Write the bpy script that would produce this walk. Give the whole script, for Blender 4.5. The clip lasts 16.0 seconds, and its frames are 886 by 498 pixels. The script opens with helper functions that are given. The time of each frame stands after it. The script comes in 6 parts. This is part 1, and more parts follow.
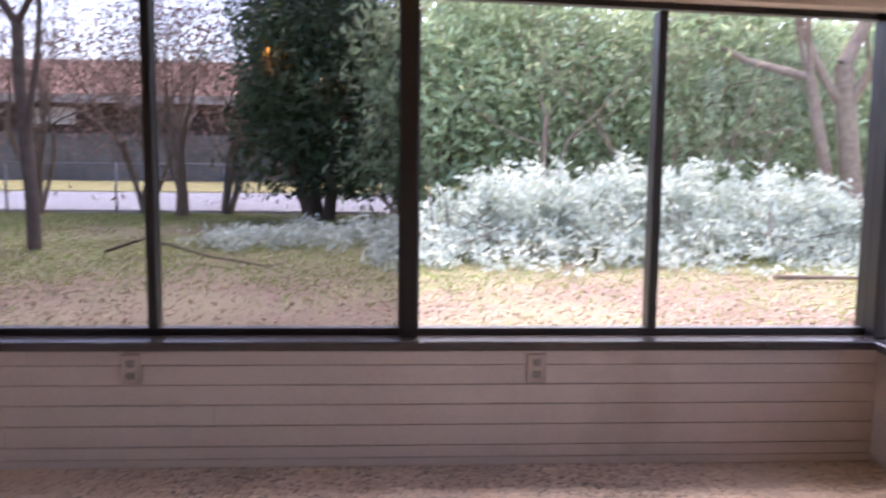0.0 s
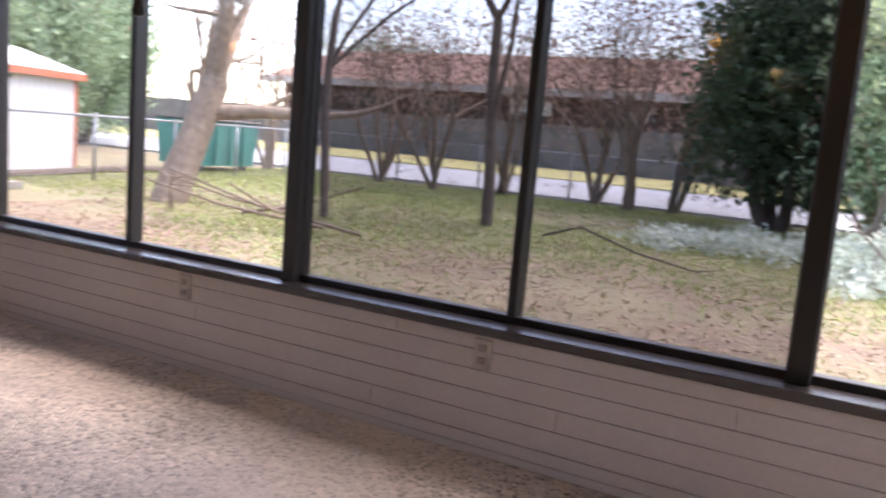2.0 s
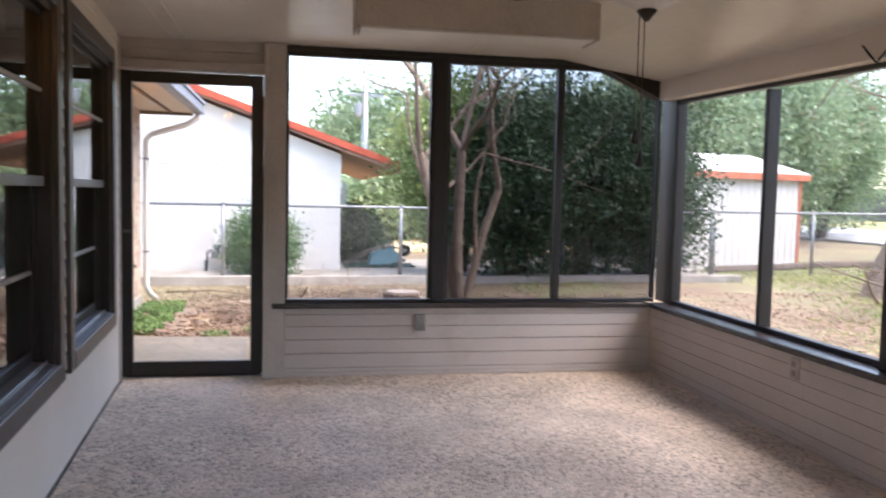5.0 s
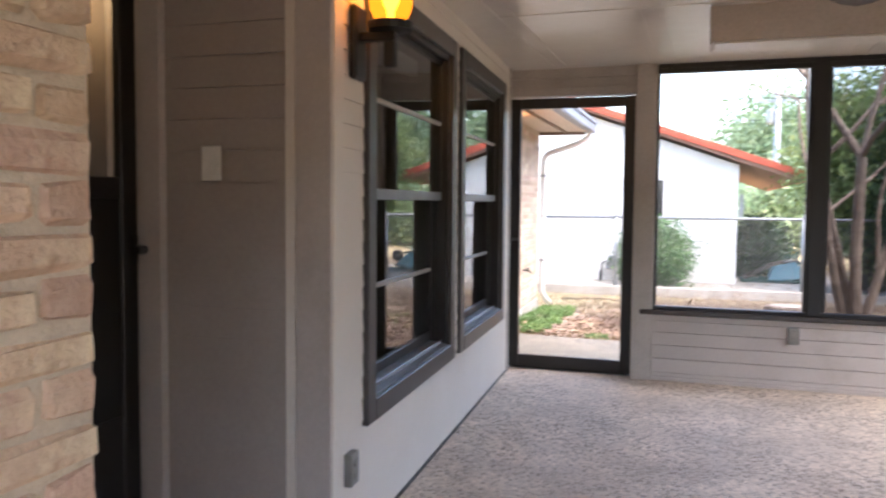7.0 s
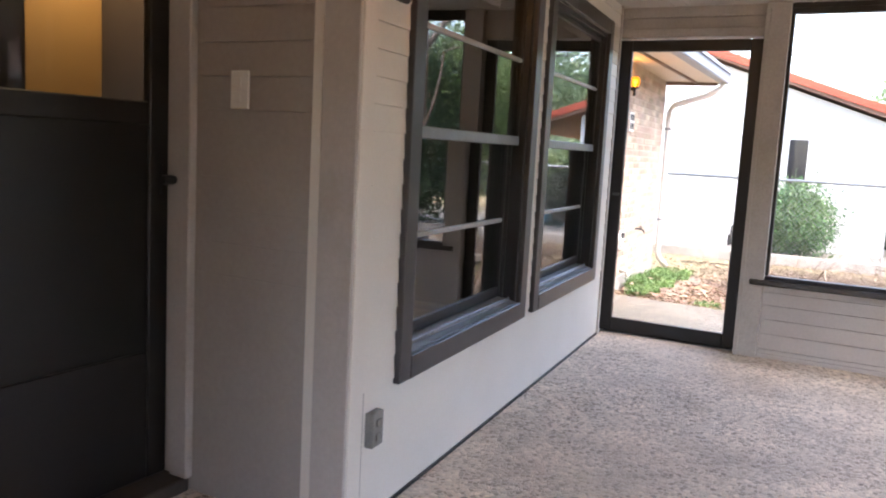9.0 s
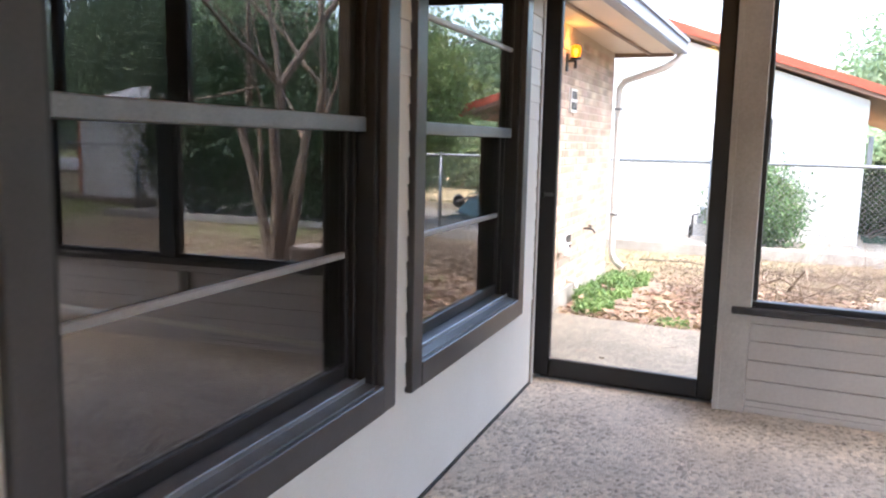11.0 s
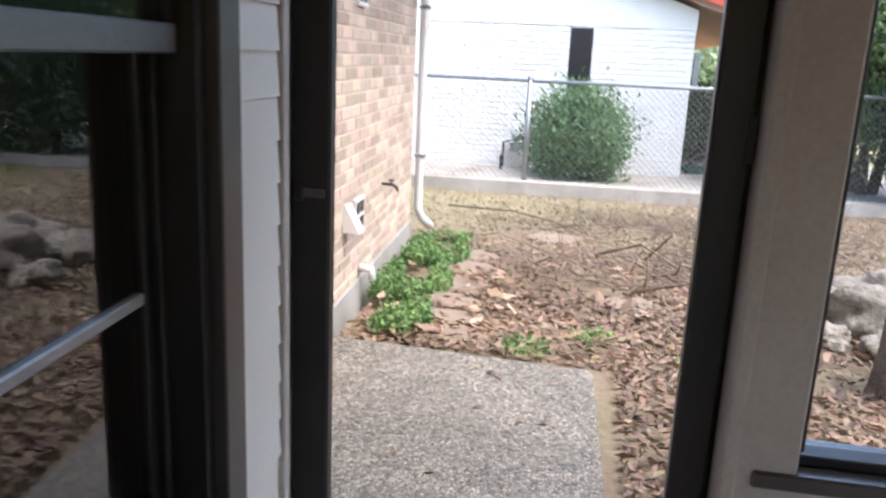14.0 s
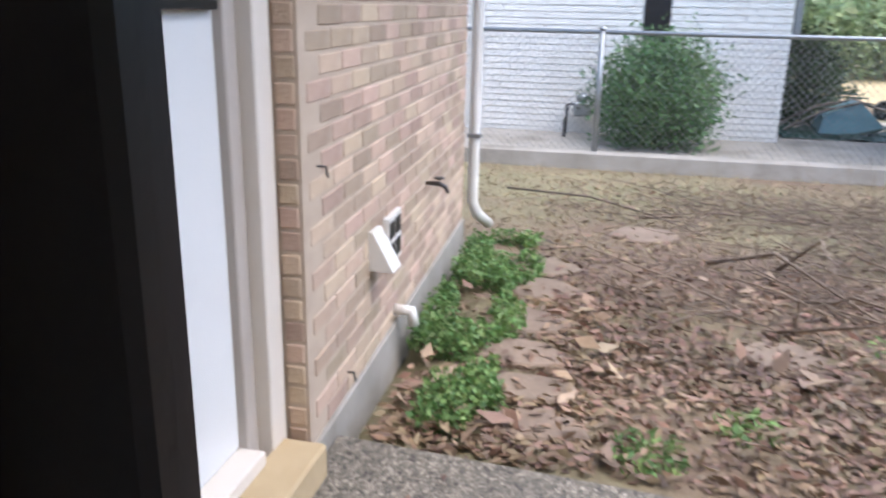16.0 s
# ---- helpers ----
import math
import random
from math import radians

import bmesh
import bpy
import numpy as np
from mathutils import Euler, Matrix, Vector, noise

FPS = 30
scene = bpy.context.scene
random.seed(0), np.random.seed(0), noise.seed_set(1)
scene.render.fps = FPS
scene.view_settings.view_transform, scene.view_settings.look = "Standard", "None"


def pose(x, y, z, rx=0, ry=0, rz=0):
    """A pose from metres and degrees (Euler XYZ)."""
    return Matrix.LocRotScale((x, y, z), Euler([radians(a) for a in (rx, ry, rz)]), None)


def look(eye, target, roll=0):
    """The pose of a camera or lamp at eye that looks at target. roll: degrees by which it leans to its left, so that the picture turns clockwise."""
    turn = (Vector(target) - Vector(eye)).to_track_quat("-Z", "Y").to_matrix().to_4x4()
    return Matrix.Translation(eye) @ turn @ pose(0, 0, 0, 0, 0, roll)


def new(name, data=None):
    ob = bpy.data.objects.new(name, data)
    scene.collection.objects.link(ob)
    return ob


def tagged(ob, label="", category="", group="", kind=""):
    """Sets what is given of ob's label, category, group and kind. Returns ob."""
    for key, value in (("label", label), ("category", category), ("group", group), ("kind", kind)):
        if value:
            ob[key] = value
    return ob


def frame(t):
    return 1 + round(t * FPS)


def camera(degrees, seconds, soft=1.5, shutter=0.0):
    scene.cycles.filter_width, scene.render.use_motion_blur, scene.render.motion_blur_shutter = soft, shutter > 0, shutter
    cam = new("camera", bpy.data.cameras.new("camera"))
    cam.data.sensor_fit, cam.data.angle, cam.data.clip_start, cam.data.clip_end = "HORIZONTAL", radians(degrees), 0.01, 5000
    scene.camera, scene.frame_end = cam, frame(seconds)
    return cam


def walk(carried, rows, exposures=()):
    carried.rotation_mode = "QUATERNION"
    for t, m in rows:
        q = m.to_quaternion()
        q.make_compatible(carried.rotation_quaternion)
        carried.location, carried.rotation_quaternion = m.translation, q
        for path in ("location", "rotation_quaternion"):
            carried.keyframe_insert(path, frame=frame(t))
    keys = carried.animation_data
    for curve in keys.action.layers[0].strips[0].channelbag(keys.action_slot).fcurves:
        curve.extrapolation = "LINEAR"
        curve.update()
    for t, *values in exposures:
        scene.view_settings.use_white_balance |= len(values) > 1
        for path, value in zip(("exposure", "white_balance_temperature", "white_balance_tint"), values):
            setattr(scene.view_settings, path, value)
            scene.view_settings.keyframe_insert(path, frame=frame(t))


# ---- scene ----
cam = camera(58.35, 16.0, soft=2.0, shutter=0.5)

PATH = [
    (0, (-4.408, -0.544, 1.206), (-4.523, -2.528, 0.986), 0.66),
    (0.5, (-4.404, -0.602, 1.198), (-4.266, -2.575, 0.903), 0.68),
    (1, (-4.446, -0.760, 1.183), (-4.034, -2.692, 0.869), 1.15),
    (1.5, (-4.517, -0.890, 1.179), (-3.864, -2.761, 0.906), 2.78),
    (2, (-4.611, -0.965, 1.182), (-3.663, -2.704, 0.906), 4.81),
    (2.5, (-4.707, -0.977, 1.173), (-3.508, -2.556, 0.910), 4.30),
    (3, (-4.885, -0.978, 1.226), (-3.435, -2.327, 0.950), 2.25),
    (3.5, (-5.083, -1.018, 1.230), (-3.370, -2.013, 0.956), 3.27),
    (4, (-5.233, -0.960, 1.262), (-3.385, -1.665, 0.965), 1.78),
    (4.2, (-5.302, -0.963, 1.257), (-3.423, -1.596, 0.992), 1.51),
    (6.3, (-5.780, -1.232, 1.275), (-3.795, -0.996, 1.202), 0.91),
    (6.5, (-5.822, -1.258, 1.268), (-3.856, -0.902, 1.185), 0.73),
    (7, (-5.890, -1.310, 1.253), (-3.997, -0.677, 1.136), 0.50),
    (7.5, (-5.914, -1.367, 1.255), (-4.078, -0.589, 1.101), 0.81),
    (8, (-5.868, -1.440, 1.239), (-4.074, -0.574, 1.063), 2.29),
    (8.2, (-5.794, -1.485, 1.238), (-4.026, -0.572, 1.046), 2.78),
    (10.3, (-4.577, -1.287, 1.215), (-2.814, -0.398, 0.894), 2.78),
    (10.5, (-4.342, -1.228, 1.233), (-2.570, -0.359, 0.910), 1.92),
    (11, (-3.990, -1.173, 1.241), (-2.194, -0.335, 0.972), 1.28),
    (11.5, (-3.627, -1.069, 1.270), (-1.808, -0.265, 1.055), 2.89),
    (12, (-3.218, -0.950, 1.287), (-1.319, -0.338, 1.149), 2.00),
    (12.5, (-2.835, -0.832, 1.295), (-0.934, -0.231, 1.141), 1.66),
    (13, (-2.412, -0.678, 1.285), (-0.486, -0.185, 1.069), 2.27),
    (13.5, (-2.020, -0.584, 1.269), (-0.079, -0.202, 0.977), 1.47),
    (14, (-1.621, -0.474, 1.279), (0.295, -0.152, 0.803), 2.64),
    (14.5, (-1.233, -0.370, 1.282), (0.672, -0.174, 0.708), 2.16),
    (15, (-0.879, -0.329, 1.274), (1.015, -0.132, 0.665), 0.97),
    (15.5, (-0.520, -0.225, 1.251), (1.370, 0.027, 0.649), 0.65),
    (16, (-0.275, -0.137, 1.263), (1.588, 0.290, 0.672), 1.16),
]
LIGHT = [(0, 2.88, 6750, 31), (1.5, 2.82, 6900, 25), (2.5, 2.7, 7050, 22), (4.2, 2.6, 6950, 19), (6.5, 3.0, 6800, 17), (8.2, 3.4, 6900, 17), (10.5, 3.4, 6850, 15),
         (12, 3.15, 6700, 14), (13.5, 2.75, 6650, 14), (14.5, 2.45, 6350, 11), (15.5, 2.1, 6100, 12), (16, 1.92, 6200, 13)]
walk(cam, [(t, look(e, g, r)) for t, e, g, r in PATH], LIGHT)

# ---- world, sun, exposure ----
world = bpy.data.worlds.new("overcast_sky")
scene.world = world
world.use_nodes = True
wn = world.node_tree
sky = wn.nodes.new("ShaderNodeTexSky")
sky.sky_type = "NISHITA"
sky.sun_disc = False
sky.sun_elevation = radians(62)
sky.sun_rotation = radians(200)
sky.air_density = 1.0
sky.dust_density = 1.5
wn.nodes["Background"].inputs["Strength"].default_value = 0.15
wn.links.new(sky.outputs["Color"], wn.nodes["Background"].inputs["Color"])
sun_data = bpy.data.lights.new("sun", "SUN")
sun_data.energy = 1.4
sun_data.angle = radians(75)
sun_data.color = (1.0, 0.98, 0.96)
sun = new("sun", sun_data)
sun.matrix_world = look((0, 0, 30), (2.0, 4.5, 20.0))


# ---- small building helpers ----
def rgb(h):
    c = [int(h[i:i + 2], 16) / 255 for i in (0, 2, 4)]
    return tuple(v / 12.92 if v <= 0.04045 else ((v + 0.055) / 1.055) ** 2.4 for v in c) + (1.0,)


def mat(name, a, b=None, rough=0.7, metal=0.0, scale=6.0, fine=80.0, bump=0.15, spread=0.5, rnd=0.0, stain=None, stain_scale=1.2, stain_edge=(0.52, 0.72), spec=0.5, dist=0.004):
    """Two-tone surface: broad mottling, fine grain, relief, optional stains and piece-to-piece shift."""
    m = bpy.data.materials.new(name)
    m.use_nodes = True
    nt = m.node_tree
    n, l = nt.nodes, nt.links
    bs = n["Principled BSDF"]
    bs.inputs["Roughness"].default_value = rough
    bs.inputs["Metallic"].default_value = metal
    bs.inputs["Specular IOR Level"].default_value = spec
    tc = n.new("ShaderNodeTexCoord")
    big = n.new("ShaderNodeTexNoise")
    big.inputs["Scale"].default_value = scale
    big.inputs["Detail"].default_value = 6
    big.inputs["Roughness"].default_value = 0.6
    sm = n.new("ShaderNodeTexNoise")
    sm.inputs["Scale"].default_value = fine
    sm.inputs["Detail"].default_value = 3
    l.new(tc.outputs["Object"], big.inputs["Vector"])
    l.new(tc.outputs["Object"], sm.inputs["Vector"])
    add = n.new("ShaderNodeMath")
    add.operation = "MULTIPLY_ADD"
    l.new(sm.outputs["Fac"], add.inputs[0])
    add.inputs[1].default_value = 0.6
    l.new(big.outputs["Fac"], add.inputs[2])
    ramp = n.new("ShaderNodeMapRange")
    ramp.inputs["From Min"].default_value = 0.8 - spread * 0.5
    ramp.inputs["From Max"].default_value = 0.8 + spread * 0.5
    l.new(add.outputs[0], ramp.inputs["Value"])
    mix = n.new("ShaderNodeMix")
    mix.data_type = "RGBA"
    mix.inputs["A"].default_value = a
    mix.inputs["B"].default_value = b or tuple(v * 0.8 for v in a[:3]) + (1.0,)
    l.new(ramp.outputs["Result"], mix.inputs["Factor"])
    out = mix.outputs["Result"]
    if stain:
        sn = n.new("ShaderNodeTexNoise")
        sn.inputs["Scale"].default_value = stain_scale
        sn.inputs["Detail"].default_value = 8
        sn.inputs["Roughness"].default_value = 0.65
        l.new(tc.outputs["Object"], sn.inputs["Vector"])
        sr = n.new("ShaderNodeMapRange")
        sr.inputs["From Min"].default_value, sr.inputs["From Max"].default_value = stain_edge
        l.new(sn.outputs["Fac"], sr.inputs["Value"])
        sx = n.new("ShaderNodeMix")
        sx.data_type = "RGBA"
        l.new(sr.outputs["Result"], sx.inputs["Factor"])
        l.new(out, sx.inputs["A"])
        sx.inputs["B"].default_value = stain
        out = sx.outputs["Result"]
    if rnd:
        oi = n.new("ShaderNodeObjectInfo")
        gi = n.new("ShaderNodeNewGeometry")
        sm2 = n.new("ShaderNodeMath")
        sm2.operation = "ADD"
        l.new(oi.outputs["Random"], sm2.inputs[0])
        l.new(gi.outputs["Random Per Island"], sm2.inputs[1])
        fr = n.new("ShaderNodeMath")
        fr.operation = "FRACT"
        l.new(sm2.outputs[0], fr.inputs[0])
        vr = n.new("ShaderNodeMapRange")
        vr.inputs["To Min"].default_value, vr.inputs["To Max"].default_value = 1 - rnd, 1 + rnd
        l.new(fr.outputs[0], vr.inputs["Value"])
        hs = n.new("ShaderNodeHueSaturation")
        l.new(vr.outputs["Result"], hs.inputs["Value"])
        h2 = n.new("ShaderNodeMapRange")
        h2.inputs["To Min"].default_value, h2.inputs["To Max"].default_value = 0.5 - rnd * 0.06, 0.5 + rnd * 0.06
        f2 = n.new("ShaderNodeMath")
        f2.operation = "MULTIPLY_ADD"
        f2.inputs[1].default_value, f2.inputs[2].default_value = 7.31, 0.3
        l.new(fr.outputs[0], f2.inputs[0])
        f3 = n.new("ShaderNodeMath")
        f3.operation = "FRACT"
        l.new(f2.outputs[0], f3.inputs[0])
        l.new(f3.outputs[0], h2.inputs["Value"])
        l.new(h2.outputs["Result"], hs.inputs["Hue"])
        l.new(out, hs.inputs["Color"])
        out = hs.outputs["Color"]
    l.new(out, bs.inputs["Base Color"])
    if bump:
        bp = n.new("ShaderNodeBump")
        bp.inputs["Strength"].default_value = bump
        bp.inputs["Distance"].default_value = dist
        l.new(add.outputs[0], bp.inputs["Height"])
        l.new(bp.outputs["Normal"], bs.inputs["Normal"])
    return m


def leaf_mat(name, a, b, rough=0.6, scale=1.0, rnd=0.4, through_light=0.4):
    """Leaf surface that also lets light through."""
    m = mat(name, a, b, rough=rough, scale=scale, fine=14, bump=0, rnd=rnd)
    n, l = m.node_tree.nodes, m.node_tree.links
    bs = n["Principled BSDF"]
    src = bs.inputs["Base Color"].links[0].from_socket
    tr = n.new("ShaderNodeBsdfTranslucent")
    l.new(src, tr.inputs["Color"])
    mx = n.new("ShaderNodeMixShader")
    mx.inputs["Fac"].default_value = through_light
    l.new(bs.outputs[0], mx.inputs[1])
    l.new(tr.outputs[0], mx.inputs[2])
    l.new(mx.outputs[0], n["Material Output"].inputs["Surface"])
    return m


def globe_mat(name, tint, glow, strength):
    """Lit coloured glass: lets the bulb show through and glows faintly."""
    m = bpy.data.materials.new(name)
    m.use_nodes = True
    n, l = m.node_tree.nodes, m.node_tree.links
    n.remove(n["Principled BSDF"])
    tr = n.new("ShaderNodeBsdfTransparent")
    tr.inputs["Color"].default_value = tint
    em = n.new("ShaderNodeEmission")
    em.inputs["Color"].default_value, em.inputs["Strength"].default_value = glow, strength
    mx = n.new("ShaderNodeMixShader")
    mx.inputs["Fac"].default_value = 0.55
    l.new(tr.outputs[0], mx.inputs[1])
    l.new(em.outputs[0], mx.inputs[2])
    l.new(mx.outputs[0], n["Material Output"].inputs["Surface"])
    return m


def pebble_mat(name, pale, dark, cement, scale=90.0, wear=0.5, wear_scale=1.0):
    """Exposed-aggregate concrete: small pebbles in cement, worn patches."""
    m = bpy.data.materials.new(name)
    m.use_nodes = True
    n, l = m.node_tree.nodes, m.node_tree.links
    bs = n["Principled BSDF"]
    bs.inputs["Roughness"].default_value = 0.62
    tc = n.new("ShaderNodeTexCoord")
    vo = n.new("ShaderNodeTexVoronoi")
    vo.inputs["Scale"].default_value = scale
    l.new(tc.outputs["Object"], vo.inputs["Vector"])
    ve = n.new("ShaderNodeTexVoronoi")
    ve.feature = "DISTANCE_TO_EDGE"
    ve.inputs["Scale"].default_value = scale
    l.new(tc.outputs["Object"], ve.inputs["Vector"])
    bw = n.new("ShaderNodeSeparateColor")
    l.new(vo.outputs["Color"], bw.inputs["Color"])
    peb = n.new("ShaderNodeMix")
    peb.data_type = "RGBA"
    peb.inputs["A"].default_value, peb.inputs["B"].default_value = pale, dark
    l.new(bw.outputs["Red"], peb.inputs["Factor"])
    edge = n.new("ShaderNodeMapRange")
    edge.inputs["From Min"].default_value, edge.inputs["From Max"].default_value = 0.02, 0.16
    l.new(ve.outputs["Distance"], edge.inputs["Value"])
    wn_ = n.new("ShaderNodeTexNoise")
    wn_.inputs["Scale"].default_value, wn_.inputs["Detail"].default_value, wn_.inputs["Roughness"].default_value = wear_scale, 7, 0.6
    l.new(tc.outputs["Object"], wn_.inputs["Vector"])
    wr = n.new("ShaderNodeMapRange")
    wr.inputs["From Min"].default_value, wr.inputs["From Max"].default_value = 0.35, 0.68
    wr.inputs["To Min"].default_value, wr.inputs["To Max"].default_value = 1.0, 1.0 - wear
    l.new(wn_.outputs["Fac"], wr.inputs["Value"])
    fac = n.new("ShaderNodeMath")
    fac.operation = "MULTIPLY"
    l.new(edge.outputs["Result"], fac.inputs[0])
    l.new(wr.outputs["Result"], fac.inputs[1])
    mix = n.new("ShaderNodeMix")
    mix.data_type = "RGBA"
    mix.inputs["A"].default_value = cement
    l.new(peb.outputs["Result"], mix.inputs["B"])
    l.new(fac.outputs[0], mix.inputs["Factor"])
    st = n.new("ShaderNodeTexNoise")
    st.inputs["Scale"].default_value, st.inputs["Detail"].default_value = 2.3, 8
    l.new(tc.outputs["Object"], st.inputs["Vector"])
    sr = n.new("ShaderNodeMapRange")
    sr.inputs["From Min"].default_value, sr.inputs["From Max"].default_value = 0.3, 0.75
    sr.inputs["To Min"].default_value, sr.inputs["To Max"].default_value = 0.72, 1.15
    l.new(st.outputs["Fac"], sr.inputs["Value"])
    hs = n.new("ShaderNodeHueSaturation")
    l.new(mix.outputs["Result"], hs.inputs["Color"])
    l.new(sr.outputs["Result"], hs.inputs["Value"])
    l.new(hs.outputs["Color"], bs.inputs["Base Color"])
    bp = n.new("ShaderNodeBump")
    bp.inputs["Strength"].default_value, bp.inputs["Distance"].default_value = 0.7, 0.004
    l.new(fac.outputs[0], bp.inputs["Height"])
    l.new(bp.outputs["Normal"], bs.inputs["Normal"])
    return m


def glass_mat(name, tint, haze=0.0, gloss=0.035):
    """Flat window glass: clear or tinted, with real reflections."""
    m = bpy.data.materials.new(name)
    m.use_nodes = True
    n, l = m.node_tree.nodes, m.node_tree.links
    n.remove(n["Principled BSDF"])
    tr = n.new("ShaderNodeBsdfTransparent")
    tr.inputs["Color"].default_value = tint
    gl = n.new("ShaderNodeBsdfGlossy")
    gl.inputs["Roughness"].default_value = haze
    lw = n.new("ShaderNodeLayerWeight")
    lw.inputs["Blend"].default_value = 0.5
    p5 = n.new("ShaderNodeMath")
    p5.operation = "POWER"
    p5.inputs[1].default_value = 5.0
    l.new(lw.outputs["Facing"], p5.inputs[0])
    fr = n.new("ShaderNodeMath")
    fr.operation = "MULTIPLY_ADD"
    fr.inputs[1].default_value, fr.inputs[2].default_value = 1 - gloss, gloss
    l.new(p5.outputs[0], fr.inputs[0])
    mx = n.new("ShaderNodeMixShader")
    l.new(fr.outputs[0], mx.inputs["Fac"])
    l.new(tr.outputs[0], mx.inputs[1])
    l.new(gl.outputs[0], mx.inputs[2])
    l.new(mx.outputs[0], n["Material Output"].inputs["Surface"])
    return m


def glow_mat(name, color, strength, base):
    m = bpy.data.materials.new(name)
    m.use_nodes = True
    bs = m.node_tree.nodes["Principled BSDF"]
    bs.inputs["Base Color"].default_value = base
    bs.inputs["Emission Color"].default_value = color
    bs.inputs["Emission Strength"].default_value = strength
    return m


def box(bm, x0, y0, z0, x1, y1, z1, m=None, bevel=0.0):
    ps = [(x, y, z) for z in (z0, z1) for y in (y0, y1) for x in (x0, x1)]
    vs = [bm.verts.new(m @ Vector(p) if m else p) for p in ps]
    fs = [bm.faces.new([vs[i] for i in q]) for q in ((0, 2, 3, 1), (4, 5, 7, 6), (0, 1, 5, 4), (2, 6, 7, 3), (0, 4, 6, 2), (1, 3, 7, 5))]
    if bevel:
        es = list({e for f in fs for e in f.edges})
        bmesh.ops.bevel(bm, geom=es, offset=bevel, segments=1, affect="EDGES")
    return vs


def hexa(bm, low, high):
    """A block from four bottom corners and four top corners, both in turn."""
    a = [bm.verts.new(p) for p in low]
    b = [bm.verts.new(p) for p in high]
    bm.faces.new(a[::-1])
    bm.faces.new(b)
    for i in range(4):
        bm.faces.new((a[i], a[(i + 1) % 4], b[(i + 1) % 4], b[i]))


def tube(bm, pts, radii, sides=8, caps=True):
    rings = []
    for i, p in enumerate(pts):
        p = Vector(p)
        d = (Vector(pts[min(i + 1, len(pts) - 1)]) - Vector(pts[max(i - 1, 0)])).normalized()
        u = d.orthogonal().normalized() if i == 0 else (u - d * u.dot(d)).normalized()
        v = d.cross(u)
        r = radii[i] if isinstance(radii, (list, tuple)) else radii
        rings.append([bm.verts.new(p + (u * math.cos(a) + v * math.sin(a)) * r) for a in [2 * math.pi * k / sides for k in range(sides)]])
    for a, b in zip(rings, rings[1:]):
        for k in range(sides):
            bm.faces.new((a[k], a[(k + 1) % sides], b[(k + 1) % sides], b[k]))
    if caps:
        bm.faces.new(rings[0][::-1])
        bm.faces.new(rings[-1])


def lathe(bm, profile, center, sides=24, m=None):
    """Turned body round the z axis, from (radius, height) pairs."""
    rings = []
    for r, z in profile:
        ring = []
        for k in range(sides):
            a = 2 * math.pi * k / sides
            p = Vector((r * math.cos(a), r * math.sin(a), z))
            ring.append(bm.verts.new(Vector(center) + (m @ p if m else p)))
        rings.append(ring)
    for a, b in zip(rings, rings[1:]):
        for k in range(sides):
            bm.faces.new((a[k], a[(k + 1) % sides], b[(k + 1) % sides], b[k]))
    bm.faces.new(rings[0][::-1])
    bm.faces.new(rings[-1])


def mesh_from(bm, name, material, smooth=False):
    bmesh.ops.recalc_face_normals(bm, faces=bm.faces)
    me = bpy.data.meshes.new(name)
    bm.to_mesh(me)
    bm.free()
    me.materials.append(material)
    if smooth:
        me.polygons.foreach_set("use_smooth", [True] * len(me.polygons))
    return me


def part(name, bm, material, parent, label="", smooth=False):
    ob = new(name, mesh_from(bm, name, material, smooth))
    ob.parent = parent
    if label:
        tagged(ob, label)
    return ob


def thing(name, bm, material, label, category, group="", kind="", smooth=False):
    return tagged(new(name, mesh_from(bm, name, material, smooth)), label, category, group, kind)


def empty(name, label, category, group="", kind="", at=(0, 0, 0)):
    e = new(name)
    e.location = at
    e.empty_display_size = 0.1
    bpy.context.view_layer.update()
    return tagged(e, label, category, group, kind)


def one_box(*a, **k):
    bm = bmesh.new()
    box(bm, *a, **k)
    return bm


# ---- materials ----
M = {}
M["paint"] = mat("white_board_paint", rgb("C3B9B0"), rgb("ABA097"), rough=0.5, scale=2.0, fine=60, bump=0.12, spread=0.9, stain=rgb("9C8E7E"), stain_scale=1.6, stain_edge=(0.58, 0.85))
M["wallpaint"] = mat("white_wall_paint", rgb("E4DCD1"), rgb("D4CABD"), rough=0.5, scale=1.6, fine=110, bump=0.25, spread=0.9)
M["trimpaint"] = mat("taupe_trim_paint", rgb("BDB4AA"), rgb("A89E93"), rough=0.55, scale=3.0, fine=70, bump=0.1)
M["ceil"] = mat("gloss_ceiling_paint", rgb("D8D2C9"), rgb("C6BEB3"), rough=0.28, scale=1.4, fine=14, bump=0.25, spread=0.8, dist=0.006)
M["bronze"] = mat("dark_bronze_paint", rgb("1E1A19"), rgb("151212"), rough=0.42, scale=8, fine=120, bump=0.08)
M["gray"] = mat("dark_gray_trim_paint", rgb("423E3C"), rgb("343130"), rough=0.36, scale=5, fine=120, bump=0.12, spec=0.6)
M["alum"] = mat("weathered_aluminium", rgb("8E8F92"), rgb("77787B"), rough=0.38, metal=0.6, scale=7, fine=150, bump=0.06)
M["muntin"] = mat("pale_worn_muntin_paint", rgb("B4B0AC"), rgb("9A9692"), rough=0.4, metal=0.2, scale=9, fine=150, bump=0.08)
M["sill"] = mat("dark_sill_paint", rgb("3C3634"), rgb("2C2726"), rough=0.22, scale=5, fine=90, bump=0.08, spec=0.8)
M["glass"] = glass_mat("clear_glass", (0.965, 0.97, 0.97, 1), gloss=0.018)
M["tint"] = glass_mat("tinted_screen_glass", (0.56, 0.565, 0.585, 1), gloss=0.006)
